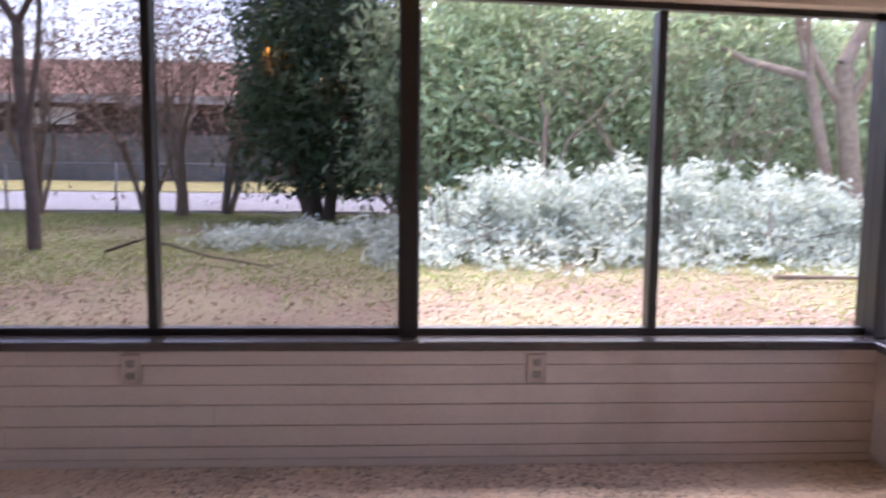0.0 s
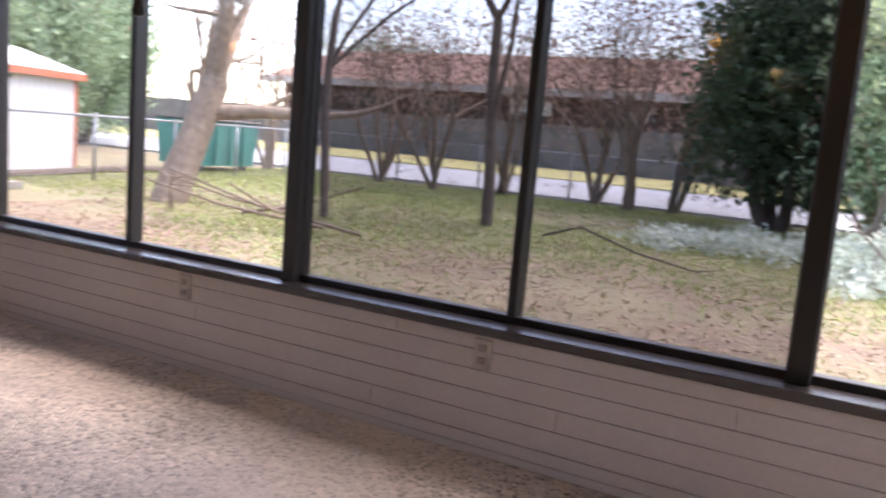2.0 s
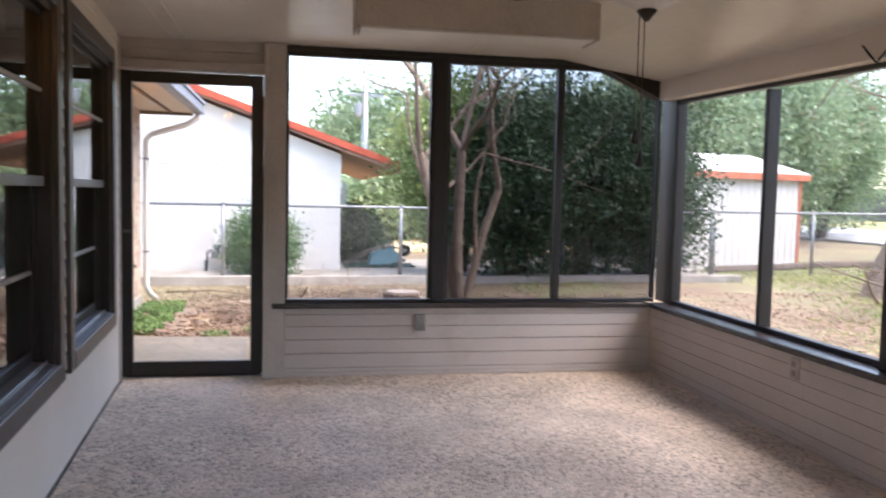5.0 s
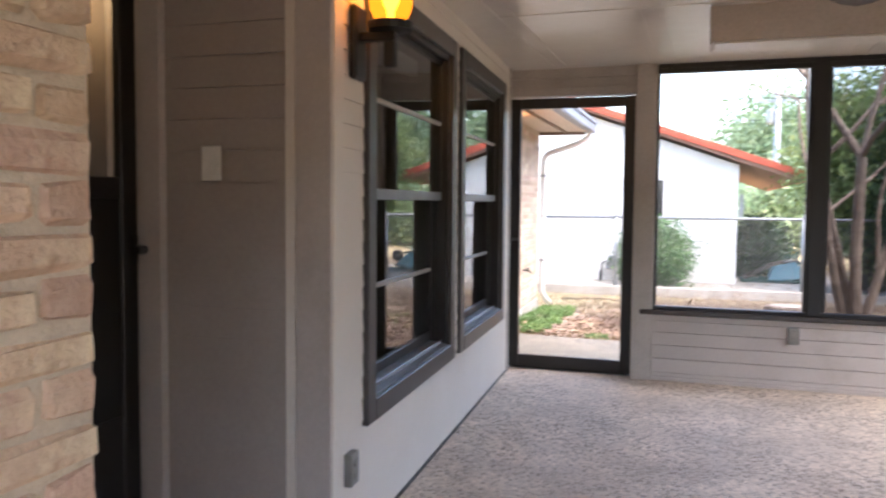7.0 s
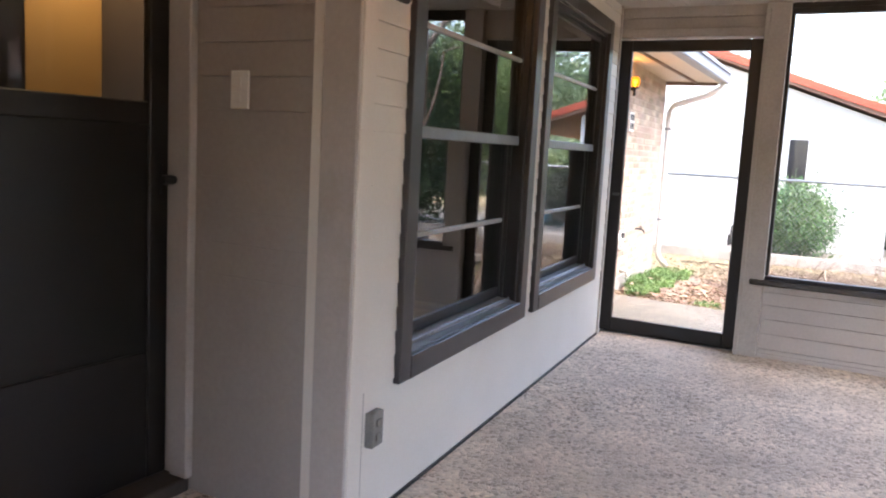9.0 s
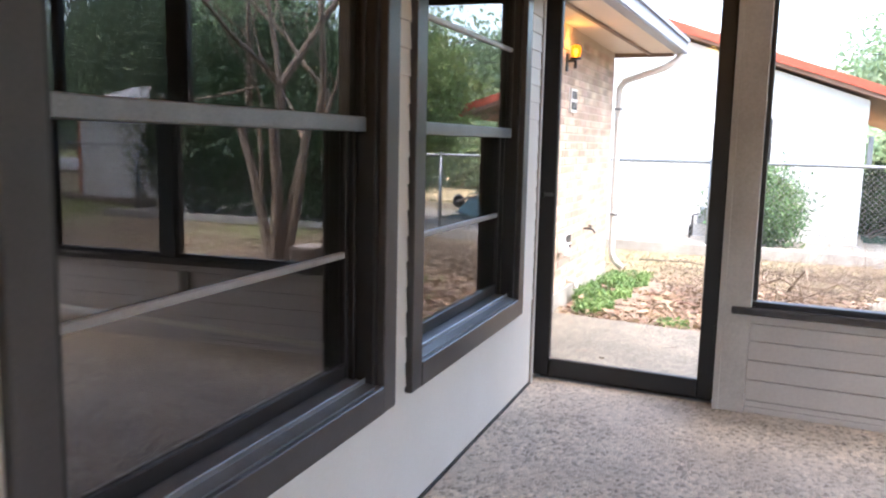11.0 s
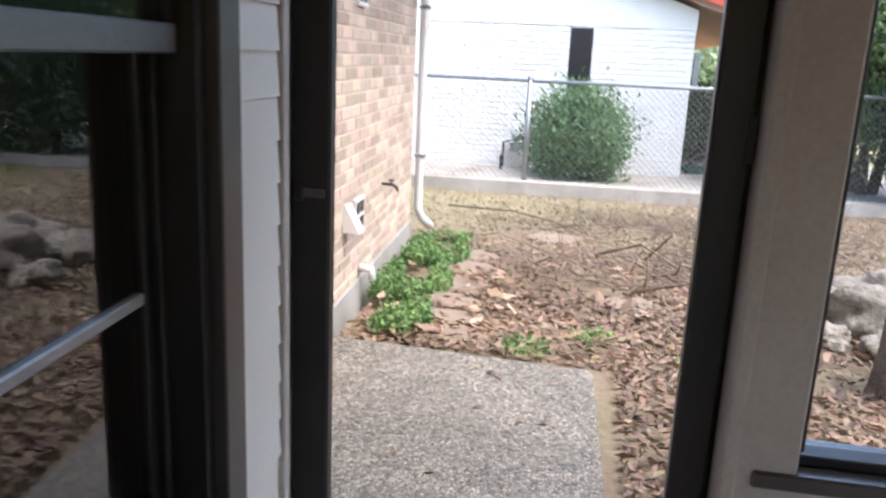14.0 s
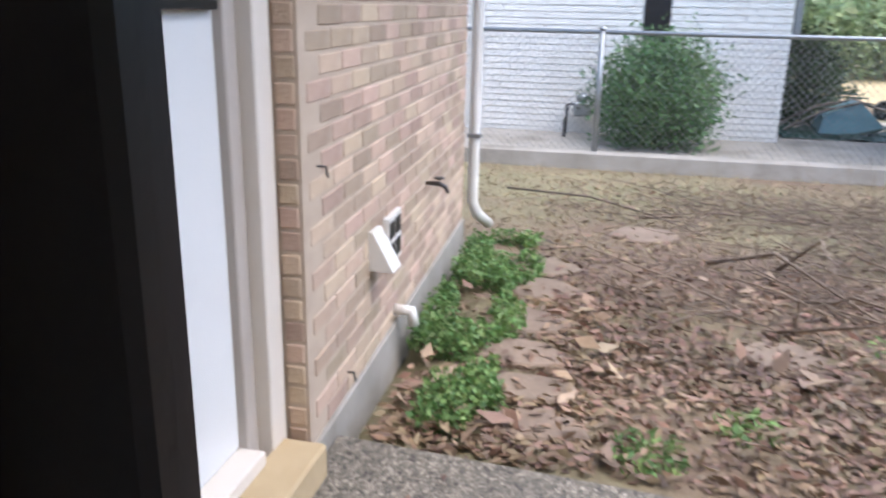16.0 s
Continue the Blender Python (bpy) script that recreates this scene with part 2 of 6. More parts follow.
M["houseglass"] = glass_mat("house_window_glass", (0.74, 0.75, 0.76, 1), gloss=0.155)
M["floor"] = pebble_mat("pebble_floor", rgb("F2E0CA"), rgb("574639"), rgb("D8C4AE"), scale=50, wear=0.7, wear_scale=0.9)
M["slab"] = pebble_mat("pebble_slab", rgb("B9AE9B"), rgb("3C362E"), rgb("696155"), scale=84, wear=0.3, wear_scale=1.3)
M["mortar"] = mat("mortar", rgb("C3B19D"), rgb("AF9C88"), rough=0.95, scale=9, fine=160, bump=0.5)
M["mortar_in"] = mat("sloppy_pale_mortar", rgb("D6C3AA"), rgb("C0AC94"), rough=0.95, scale=12, fine=90, bump=0.9, dist=0.01)
M["brick"] = mat("tumbled_tan_brick", rgb("D2B398"), rgb("B9977D"), rough=0.9, scale=14, fine=70, bump=1.0, rnd=0.16, stain=rgb("DCC3A4"), stain_scale=8, stain_edge=(0.5, 0.66), dist=0.014)
M["brick_out"] = mat("tan_brick", rgb("C2AB95"), rgb("A58C78"), rough=0.92, scale=6, fine=80, bump=0.9, rnd=0.26, stain=rgb("C3B3A2"), stain_scale=5, dist=0.006)
M["whitebrick"] = mat("white_painted_brick", rgb("E9E6E0"), rgb("DAD6CF"), rough=0.8, scale=3, fine=60, bump=0.3, rnd=0.04)
M["whiteboard"] = mat("white_gable_paint", rgb("E4E0D8"), rgb("D5D0C6"), rough=0.7, scale=3, fine=60, bump=0.15)
M["red"] = mat("red_fascia_paint", rgb("C0573C"), rgb("A84730"), rough=0.6, scale=4, fine=60, bump=0.15)
M["concrete"] = mat("old_concrete", rgb("A9A298"), rgb("8A8379"), rough=0.9, scale=4, fine=70, bump=0.5, stain=rgb("6E675C"))
M["galv"] = mat("galvanised_steel", rgb("9EA0A0"), rgb("84878A"), rough=0.45, metal=0.7, scale=9, fine=90, bump=0.05)
M["whiteplastic"] = mat("white_plastic", rgb("E6E3DC"), rgb("DAD6CE"), rough=0.35, scale=6, fine=90, bump=0.03)
M["graybox"] = mat("gray_cover_plate", rgb("8B8780"), rgb("75716B"), rough=0.5, scale=10, fine=120, bump=0.1)
M["black"] = mat("black_plastic", rgb("191817"), rgb("121111"), rough=0.4, scale=8, fine=120, bump=0.05)
# dark brown puts the rooms' dimness into the colour; also the wooden threshold's brown
M["dark"] = mat("dim_room_and_threshold_brown", rgb("4A4038"), rgb("3A322C"), rough=0.8, scale=2, fine=60, bump=0.1)
M["tan"] = mat("tan_wall_paint", rgb("C09C66"), rgb("B08C58"), rough=0.6, scale=2, fine=60, bump=0.05)
M["wood"] = mat("weathered_wood", rgb("8A7F74"), rgb("6C625A"), rough=0.9, scale=6, fine=60, bump=0.4, rnd=0.15)
M["bark"] = mat("bark", rgb("6F6055"), rgb("4C4039"), rough=0.95, scale=7, fine=50, bump=0.9, dist=0.02)
M["palebark"] = mat("pale_furrowed_bark", rgb("94826F"), rgb("66564A"), rough=0.9, scale=9, fine=34, bump=1.0, dist=0.03)
M["twig"] = mat("dry_twig", rgb("7B6C5E"), rgb("5B4E44"), rough=0.95, scale=9, fine=60, bump=0.3, rnd=0.3)
M["leaf_green"] = leaf_mat("fresh_green_leaves", rgb("86A462"), rgb("4E6E3C"), rnd=0.45, through_light=0.3)
M["leaf_shrub"] = leaf_mat("shrub_leaves", rgb("6E8E5B"), rgb("466642"), rnd=0.4, through_light=0.3)
M["leaf_thicket"] = leaf_mat("thicket_leaves", rgb("B6C39C"), rgb("88A07A"), rnd=0.45, through_light=0.5)
M["leaf_yellow"] = leaf_mat("yellow_green_leaves", rgb("97A668"), rgb("62794A"), rnd=0.45, through_light=0.4)
M["leaf_dark"] = leaf_mat("dark_evergreen_leaves", rgb("43593A"), rgb("2C4028"), rnd=0.45, through_light=0.25)
M["leaf_cedar"] = leaf_mat("cedar_leaves", rgb("566A4C"), rgb("394D36"), rnd=0.45, through_light=0.3)
M["leaf_lawn"] = leaf_mat("pale_fallen_leaves", rgb("B59A80"), rgb("86705E"), rnd=0.35, through_light=0.15)
M["leaf_far"] = leaf_mat("far_tree_leaves", rgb("8C9E7C"), rgb("6E8664"), rnd=0.3, through_light=0.4)
M["leaf_pale"] = leaf_mat("pale_wilted_leaves", rgb("CDD5C6"), rgb("A6B1A0"), rnd=0.3, through_light=0.4)
M["leaf_brown"] = leaf_mat("dry_brown_leaves", rgb("A0846A"), rgb("5E4B3D"), rnd=0.45, through_light=0.15)
M["leaf_crumb"] = leaf_mat("crumbled_dark_leaves", rgb("7C6656"), rgb("57463B"), rnd=0.4, through_light=0.05)
M["leaf_rust"] = leaf_mat("rusty_twig_haze", rgb("9A7C6A"), rgb("7C6254"), rnd=0.3, through_light=0.3)
M["grass"] = leaf_mat("winter_grass_blades", rgb("A2A86A"), rgb("7A8A4E"), rnd=0.35, through_light=0.3)
M["ground"] = mat("leafy_lawn", rgb("8A8062"), rgb("6E6A4C"), rough=0.95, scale=0.9, fine=22, bump=0.8, spread=0.7, stain=rgb("74614F"), stain_scale=0.35, stain_edge=(0.44, 0.6), dist=0.03)
M["road"] = mat("pale_road", rgb("A8A8A8"), rgb("949494"), rough=0.85, scale=1, fine=30, bump=0.2)
M["stone"] = mat("flagstone", rgb("8E7C6A"), rgb("6E5E50"), rough=0.9, scale=5, fine=60, bump=0.5, rnd=0.1)
M["rock"] = mat("pale_limestone_rock", rgb("9C9384"), rgb("6E655A"), rough=0.95, scale=6, fine=40, bump=1.0, stain=rgb("5E554C"), stain_scale=4, stain_edge=(0.48, 0.66), dist=0.03)
M["teal"] = mat("teal_dumpster_paint", rgb("2E8C80"), rgb("25776D"), rough=0.5, scale=2, fine=30, bump=0.15)
M["bluegreen"] = mat("blue_green_barrow_paint", rgb("6E98A0"), rgb("56808A"), rough=0.45, scale=5, fine=60, bump=0.1)
M["tarp"] = mat("dark_green_tarp", rgb("2E5A50"), rgb("203F38"), rough=0.55, scale=6, fine=40, bump=0.3)
M["shingle"] = mat("brown_shingles", rgb("9A7866"), rgb("836454"), rough=0.95, scale=1.2, fine=12, bump=0.4)
M["brownwall"] = mat("brown_brick_far", rgb("5C4A42"), rgb("4A3B35"), rough=0.9, scale=1, fine=12, bump=0.3)
M["grayfence"] = mat("gray_fence_boards", rgb("7E7A78"), rgb("5E5A59"), rough=0.95, scale=1.2, fine=14, bump=0.3, rnd=0.12)
M["shed"] = mat("white_shed_metal", rgb("DEDCD6"), rgb("CFCCC4"), rough=0.5, scale=2, fine=30, bump=0.08)
M["orange"] = mat("orange_trim_paint", rgb("C2775A"), rgb("AD6449"), rough=0.6, scale=4, fine=50, bump=0.1)
M["blade"] = mat("dark_walnut_fan_blade", rgb("4A433D"), rgb("38322D"), rough=0.4, scale=9, fine=70, bump=0.06)
M["frost"] = mat("frosted_bowl_glass", rgb("DAD7D0"), rgb("CDC9C1"), rough=0.35, scale=6, fine=60, bump=0.03)
M["amber"] = globe_mat("lit_amber_glass", (1.0, 0.55, 0.1, 1), (1.0, 0.3, 0.02, 1), 0.35)
M["bulb"] = glow_mat("lit_bulb", (1.0, 0.62, 0.2, 1), 2.3, rgb("FFE0A0"))
M["threshold"] = mat("tan_stone_sill", rgb("C6B08C"), rgb("B09A76"), rough=0.8, scale=6, fine=80, bump=0.3)
M["doorwhite"] = mat("white_door_paint", rgb("E6E6E4"), rgb("DCDCDA"), rough=0.4, scale=2, fine=60, bump=0.05)
# taupe-white board paint taken darker, with the recess shade in its colour
M["recess"] = mat("shaded_taupe_paint", rgb("AEA39A"), rgb("998E85"), rough=0.5, scale=2.0, fine=60, bump=0.12, spread=0.9)
M["tape"] = mat("gray_duct_tape", rgb("5C5C5E"), rgb("48484A"), rough=0.4, scale=9, fine=90, bump=0.1)

# ---- the porch: floor, walls, ceiling ----
XW, XE = -6.36, -0.07          # inner faces of the west and end walls
YL, YG = -3.604, -3.724        # long wall: inner face, window plane
XG = -0.037                    # end wall: window plane
CEIL = 2.236
HOUSE = Matrix.Translation((-3.55, -0.140, 0)) @ Matrix.Rotation(math.atan(0.071), 4, "Z")
ZB, ZS = 0.535, 0.508          # lower edge of the panes, top of the sill


def long_top(x):
    return 1.812 + 0.0265 * (x + 6.36)


def ceil_edge(x):
    return 1.95 + 0.026 * (x + 6.36)


bm = bmesh.new()
hexa(bm, [(-7, -3.72, -0.3), (0.03, -3.72, -0.3), (0.03, 0.9, -0.3), (-7, 0.9, -0.3)], [(-7, -3.72, 0), (0.03, -3.72, 0), (0.03, 0.9, 0), (-7, 0.9, 0)])
thing("floor", bm, M["floor"], "worn tan pebble-aggregate concrete porch floor", "floor", kind="structure")

# ceiling: flat boards, bent down to the long wall, with raised seams
bm = bmesh.new()
xs = [-7.0 + 0.5 * i for i in range(15)]
prof = lambda x: [(0.95, CEIL), (-2.85, CEIL), (YL - 0.02, ceil_edge(x))]
for a, b in zip(xs, xs[1:]):
    for i in range(2):
        q = [(a, *prof(a)[i]), (b, *prof(b)[i]), (b, *prof(b)[i + 1]), (a, *prof(a)[i + 1])]
        hexa(bm, [Vector(p) for p in q], [Vector(p) + Vector((0, 0, 0.05)) for p in q])
for y in (-0.22, -0.31, -0.95, -1.06, -2.15, -2.25):
    box(bm, -6.4, y - 0.006, CEIL - 0.004, -0.06, y + 0.006, CEIL + 0.01)
for x in (-1.75, -4.2):
    box(bm, x - 0.004, -2.83, CEIL - 0.003, x + 0.004, -0.2, CEIL + 0.01)
thing("ceiling", bm, M["ceil"], "glossy off-white painted board ceiling with seams", "ceiling", kind="structure")

# roof slab out of view, added to block the sky above the ceiling
bm = bmesh.new()
hexa(bm, [(-7.2, -4.2, 2.32), (0.35, -4.2, 2.32), (0.35, 0.3, 2.42), (-7.2, 0.3, 2.42)], [(-7.2, -4.2, 2.42), (0.35, -4.2, 2.42), (0.35, 0.3, 2.55), (-7.2, 0.3, 2.55)])
thing("porch_roof", bm, M["shingle"], "unseen low brown roof slab that shuts the sky off above the porch ceiling", "roof", kind="structure")


def board_wall(name, label, core, horizontal_pieces):
    """A low wall: its core, and lap boards over it as pieces."""
    bm = bmesh.new()
    core(bm)
    w = thing(name, bm, M["paint"], label, "wall", kind="structure")
    for fn in horizontal_pieces:
        b = bmesh.new()
        fn(b)
        part("board", b, M["paint"], w)
    return w


LAPS = [(0.035, 0.084), (0.084, 0.168), (0.168, 0.251), (0.251, 0.331), (0.331, 0.41), (0.41, 0.478)]


def long_board(x0, x1, z0, z1, jig=0.0):
    def fn(b):
        hexa(b, [(x0, YL - 0.004, z0 + 0.0018), (x1, YL - 0.004, z0 + 0.0018 + jig), (x1, YL + 0.013, z0 + 0.0018 + jig), (x0, YL + 0.013, z0 + 0.0018)],
             [(x0, YL - 0.004, z1 - 0.0018), (x1, YL - 0.004, z1 - 0.0018 + jig), (x1, YL + 0.012, z1 - 0.0018 + jig), (x0, YL + 0.012, z1 - 0.0018)])
    return fn


fns = []
for i, (a, b) in enumerate(LAPS):
    cut = (-4.9, -2.9, -3.7, -1.9, -4.3, -3.0)[i]
    fns += [long_board(XW, cut - 0.001, a, b), long_board(cut + 0.001, XE, a, b, -0.0015)]
wall_long = board_wall("wall_south", "low white-painted lap-board wall under the porch windows, scuffed", lambda bm: box(bm, XW - 0.1, YG - 0.05, 0, XE + 0.1, YL - 0.003, 0.47), fns)
b = one_box(XW, YL, 0.0, XE, YL + 0.016, 0.034, bevel=0.004)
part("base_strip", b, M["paint"], wall_long, "thin white base strip, warped")


def end_board(y0, y1, z0, z1):
    def fn(b):
        hexa(b, [(XE + 0.004, y0, z0 + 0.003), (XE + 0.004, y1, z0 + 0.003), (XE - 0.013, y1, z0 + 0.003), (XE - 0.013, y0, z0 + 0.003)],
             [(XE + 0.004, y0, z1 - 0.003), (XE + 0.004, y1, z1 - 0.003), (XE - 0.011, y1, z1 - 0.003), (XE - 0.011, y0, z1 - 0.003)])
    return fn


ELAPS = [(0.03, 0.059), (0.059, 0.159), (0.159, 0.255), (0.255, 0.347), (0.347, 0.43), (0.43, 0.478)]
wall_end = board_wall("wall_east", "low white-painted lap-board end wall beside the door", lambda bm: box(bm, XE + 0.003, YG - 0.05, 0, 0.06, -0.94, 0.47), [end_board(YL, -0.945, a, b) for a, b in ELAPS])
part("base_strip", one_box(XE - 0.016, YL + 0.02, 0.0, XE, -0.945, 0.03, bevel=0.004), M["paint"], wall_end)


def west_board(z0, z1):
    def fn(b):
        hexa(b, [(XW - 0.004, YL, z0 + 0.003), (XW + 0.013, YL, z0 + 0.003), (XW + 0.013, -0.5, z0 + 0.003), (XW - 0.004, -0.5, z0 + 0.003)],
             [(XW - 0.004, YL, z1), (XW + 0.003, YL, z1), (XW + 0.003, -0.5, z1), (XW - 0.004, -0.5, z1)])
    return fn


wall_west = board_wall("wall_west", "low white-painted lap-board wall", lambda bm: box(bm, XW - 0.12, YG - 0.05, 0, XW - 0.003, -0.45, 0.47), [west_board(a, b) for a, b in LAPS])

# sills: dark ledges with a lighter worn top
bm = bmesh.new()
box(bm, XW - 0.1, YG - 0.06, 0.472, XE - 0.03, YL + 0.045, ZS, bevel=0.005)
thing("sill_south", bm, M["sill"], "dark glossy painted window sill along the long wall", "window sill", kind="structure")
bm = bmesh.new()
box(bm, XE - 0.045, YL + 0.046, 0.472, 0.07, -0.86, ZS, bevel=0.005)
thing("sill_east", bm, M["sill"], "dark glossy painted window sill beside the door", "window sill", kind="structure")
bm = bmesh.new()
box(bm, XW - 0.14, YL + 0.046, 0.472, XW + 0.045, -0.48, ZS, bevel=0.005)
thing("sill_west", bm, M["sill"], "dark glossy painted window sill", "window sill", kind="structure")

# fascia boards over the windows
bm = bmesh.new()
for a, b in zip(xs[1:], xs[2:]):
    a, b = max(a, XW), min(b, XE)
    if b > a:
        hexa(bm, [(a, YG - 0.05, long_top(a)), (b, YG - 0.05, long_top(b)), (b, YL, long_top(b)), (a, YL, long_top(a))],
             [(a, YG - 0.05, 2.35), (b, YG - 0.05, 2.35), (b, YL, 2.35), (a, YL, 2.35)])
thing("fascia_south", bm, M["wallpaint"], "off-white boxed beam over the long windows", "beam", kind="structure")
bm = bmesh.new()
box(bm, XE, YG - 0.05, 2.204, 0.06, -0.8, 2.36)
hexa(bm, [(XE, YL - 0.02, 1.985), (0.05, YL - 0.02, 1.985), (0.05, -3.15, 2.2), (XE, -3.15, 2.2)], [(XE, YL - 0.02, 2.21), (0.05, YL - 0.02, 2.21), (0.05, -3.15, 2.21), (XE, -3.15, 2.21)])
thing("fascia_east", bm, M["bronze"], "dark header over the end windows, sagging at the corner", "beam", kind="structure")
bm = bmesh.new()
box(bm, XW - 0.12, YG - 0.05, 1.84, XW - 0.003, -0.45, 2.36)
thing("fascia_west", bm, M["wallpaint"], "off-white beam over the west windows", "beam", kind="structure")


# ---- window posts, frames and panes ----
def post(name, x0, y0, z0, x1, y1, z1, material, label):
    return thing(name, one_box(x0, y0, z0, x1, y1, z1, bevel=0.004), material, label, "post", kind="structure")


for x, w in ((-4.454, 0.036), (-2.380, 0.038)):
    post("window_post", x - w, YG - 0.04, ZS, x + w, YL - 0.05, long_top(x) + 0.01, M["bronze"], "dark bronze-painted post between porch windows")
post("window_post", -0.19, YG - 0.045, ZS, 0.05, YL + 0.02 - 0.1, 2.22, M["bronze"], "dark bronze-painted corner post of the porch")
post("window_post", XG - 0.035, -2.045, ZS, XG + 0.06, -1.945, 2.206, M["bronze"], "dark bronze-painted post between end windows")
post("window_post", XW - 0.1, YG - 0.045, ZS, XW + 0.005, YL - 0.02, 2.0, M["bronze"], "dark bronze-painted corner post of the porch")
post("door_post", XE - 0.035, -0.945, 0, 0.065, -0.803, 2.236, M["trimpaint"], "taupe-painted wooden post beside the porch door")


def long_window(k, x0, x1, mid, pane_mat, label):
    """A sliding two-pane unit between two posts of the long wall."""
    w = empty("window_%d" % k, label, "window", kind="structure")
    zt0, zt1 = long_top(x0), long_top(x1)
    fr = lambda a, b, z0, z1, y0=YG - 0.022, y1=YG + 0.03: one_box(a, y0, z0, b, y1, z1, bevel=0.003)
    part("bottom_rail", fr(x0, x1, ZS, ZB), M["bronze"], w)
    t = bmesh.new()
    hexa(t, [(x0, YG - 0.022, zt0 - 0.025), (x1, YG - 0.022, zt1 - 0.025), (x1, YG + 0.03, zt1 - 0.025), (x0, YG + 0.03, zt0 - 0.025)],
         [(x0, YG - 0.022, zt0 + 0.01), (x1, YG - 0.022, zt1 + 0.01), (x1, YG + 0.03, zt1 + 0.01), (x0, YG + 0.03, zt0 + 0.01)])
    part("top_rail", t, M["bronze"], w)
    part("stile", fr(x0, x0 + 0.006, ZB, zt0 - 0.02), M["bronze"], w)
    part("stile", fr(x1 - 0.006, x1, ZB, zt0 - 0.02), M["bronze"], w)
    part("meeting_stile", fr(mid - 0.018, mid + 0.018, ZB, zt0 - 0.01, YG - 0.03, YG + 0.05), M["bronze"], w)
    for a, b, y in ((x0 + 0.004, mid - 0.015, YG), (mid + 0.015, x1 - 0.004, YG + 0.006)):
        p = part("pane", one_box(a, y - 0.002, ZB - 0.005, b, y + 0.002, max(zt0, zt1) - 0.02), pane_mat, w)
    return w


long_window(1, XW, -4.49, -5.447, M["glass"], "two-pane porch window of clear glass in dark frames")
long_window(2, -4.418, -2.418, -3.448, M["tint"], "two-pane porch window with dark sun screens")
long_window(3, -2.342, -0.19, -1.323, M["glass"], "two-pane porch window of clear glass in dark frames")


def end_window(k, y0, y1, pane_mat, mids, zt, label):
    w = empty("window_%d" % k, label, "window", kind="structure")
    fr = lambda a, b, z0, z1, d=0.0: one_box(XG - 0.025 - d, a, z0, XG + 0.03 + d, b, z1, bevel=0.003)
    part("bottom_rail", fr(y0, y1, ZS, ZB - 0.005), M["bronze"], w)
    part("top_rail", fr(y0, y1, zt - 0.03, zt + 0.008), M["bronze"], w)
    part("stile", fr(y0, y0 + 0.02, ZB, zt - 0.03), M["bronze"], w)
    part("stile", fr(y1 - 0.02, y1, ZB, zt - 0.03), M["bronze"], w)
    cuts = [y0, *mids, y1]
    for m_ in mids:
        part("meeting_stile", fr(m_ - 0.025, m_ + 0.025, ZB - 0.004, zt - 0.02, 0.004), M["bronze"], w)
    for a, b in zip(cuts, cuts[1:]):
        part("pane", one_box(XG - 0.002, a + 0.012, ZB - 0.01, XG + 0.002, b - 0.012, zt - 0.02), pane_mat, w)


end_window(4, -1.945, -0.945, M["glass"], [], 2.2, "single-pane end window of clear glass in a dark frame")
end_window(5, YL - 0.02, -2.045, M["tint"], [-2.862], 2.2, "two-pane end window with dark sun screens")
# unseen west panes; the south one is tinted to cut light on the long wall
w = empty("window_6", "unseen porch window in dark frames, south pane tinted to dim the long wall", "window", kind="structure")
for a, b in ((YL, -2.1), (-2.1, -0.5)):
    part("pane", one_box(XW - 0.062, a + 0.02, ZS, XW - 0.058, b - 0.02, 1.84), M["tint"] if b < -1 else M["glass"], w)
    part("stile", one_box(XW - 0.085, b - 0.025, ZS, XW - 0.035, b + 0.02, 1.84), M["bronze"], w)

# ---- the door in the end wall ----
door = empty("door_1", "closed dark bronze storm door with one large glass pane", "door", kind="structure")
DY0, DY1 = -0.795, 0.112
part("stile", one_box(-0.02, 0.045, 0.012, 0.022, DY1 + 0.02, 2.03, bevel=0.006), M["bronze"], door)
part("stile", one_box(-0.02, DY0, 0.012, 0.022, -0.716, 2.03, bevel=0.006), M["bronze"], door)
part("bottom_rail", one_box(-0.018, -0.716, 0.012, 0.02, 0.045, 0.105, bevel=0.005), M["bronze"], door)
part("top_rail", one_box(-0.018, -0.716, 1.955, 0.02, 0.045, 2.03, bevel=0.005), M["bronze"], door)
part("pane", one_box(-0.002, -0.722, 0.1, 0.002, 0.05, 1.96), M["glass"], door)
lt = part("latch", one_box(-0.034, 0.1, 0.962, -0.02, 0.122, 0.995, bevel=0.004), M["black"], door, "black latch block")
part("tape_strip", one_box(-0.025, 0.055, 0.97, -0.0205, 0.116, 0.989), M["tape"], door, "torn strip of gray tape")
for zz in (0.3, 1.1, 1.8):
    part("hinge", one_box(-0.03, DY0 - 0.004, zz, -0.018, DY0 + 0.015, zz + 0.09, bevel=0.003), M["bronze"], door)
part("sweep", one_box(-0.012, DY0 + 0.01, 0.002, 0.012, DY1 - 0.02, 0.014), M["black"], door)
bm = bmesh.new()
box(bm, XE + 0.01, -0.803, 2.04, 0.06, 0.13, 2.1, bevel=0.004)
box(bm, XE + 0.03, -0.803, 2.1, 0.06, 0.13, 2.17, bevel=0.004)
box(bm, XE + 0.01, -0.803, 2.17, 0.06, 0.13, 2.3, bevel=0.004)
thing("door_header", bm, M["trimpaint"], "stepped taupe wooden trim above the porch door", "trim", kind="structure")
bm = bmesh.new()
box(bm, -0.03, -0.803, -0.02, 0.08, 0.12, 0.004, bevel=0.003)
thing("door_threshold", bm, M["alum"], "worn metal threshold under the porch door", "threshold", kind="structure")
thing("door_side_jamb", one_box(0.0, -0.812, 0.004, 0.06, -0.7965, 2.04), M["bronze"], "dark jamb strip between the porch door and its post", "trim", kind="structure")
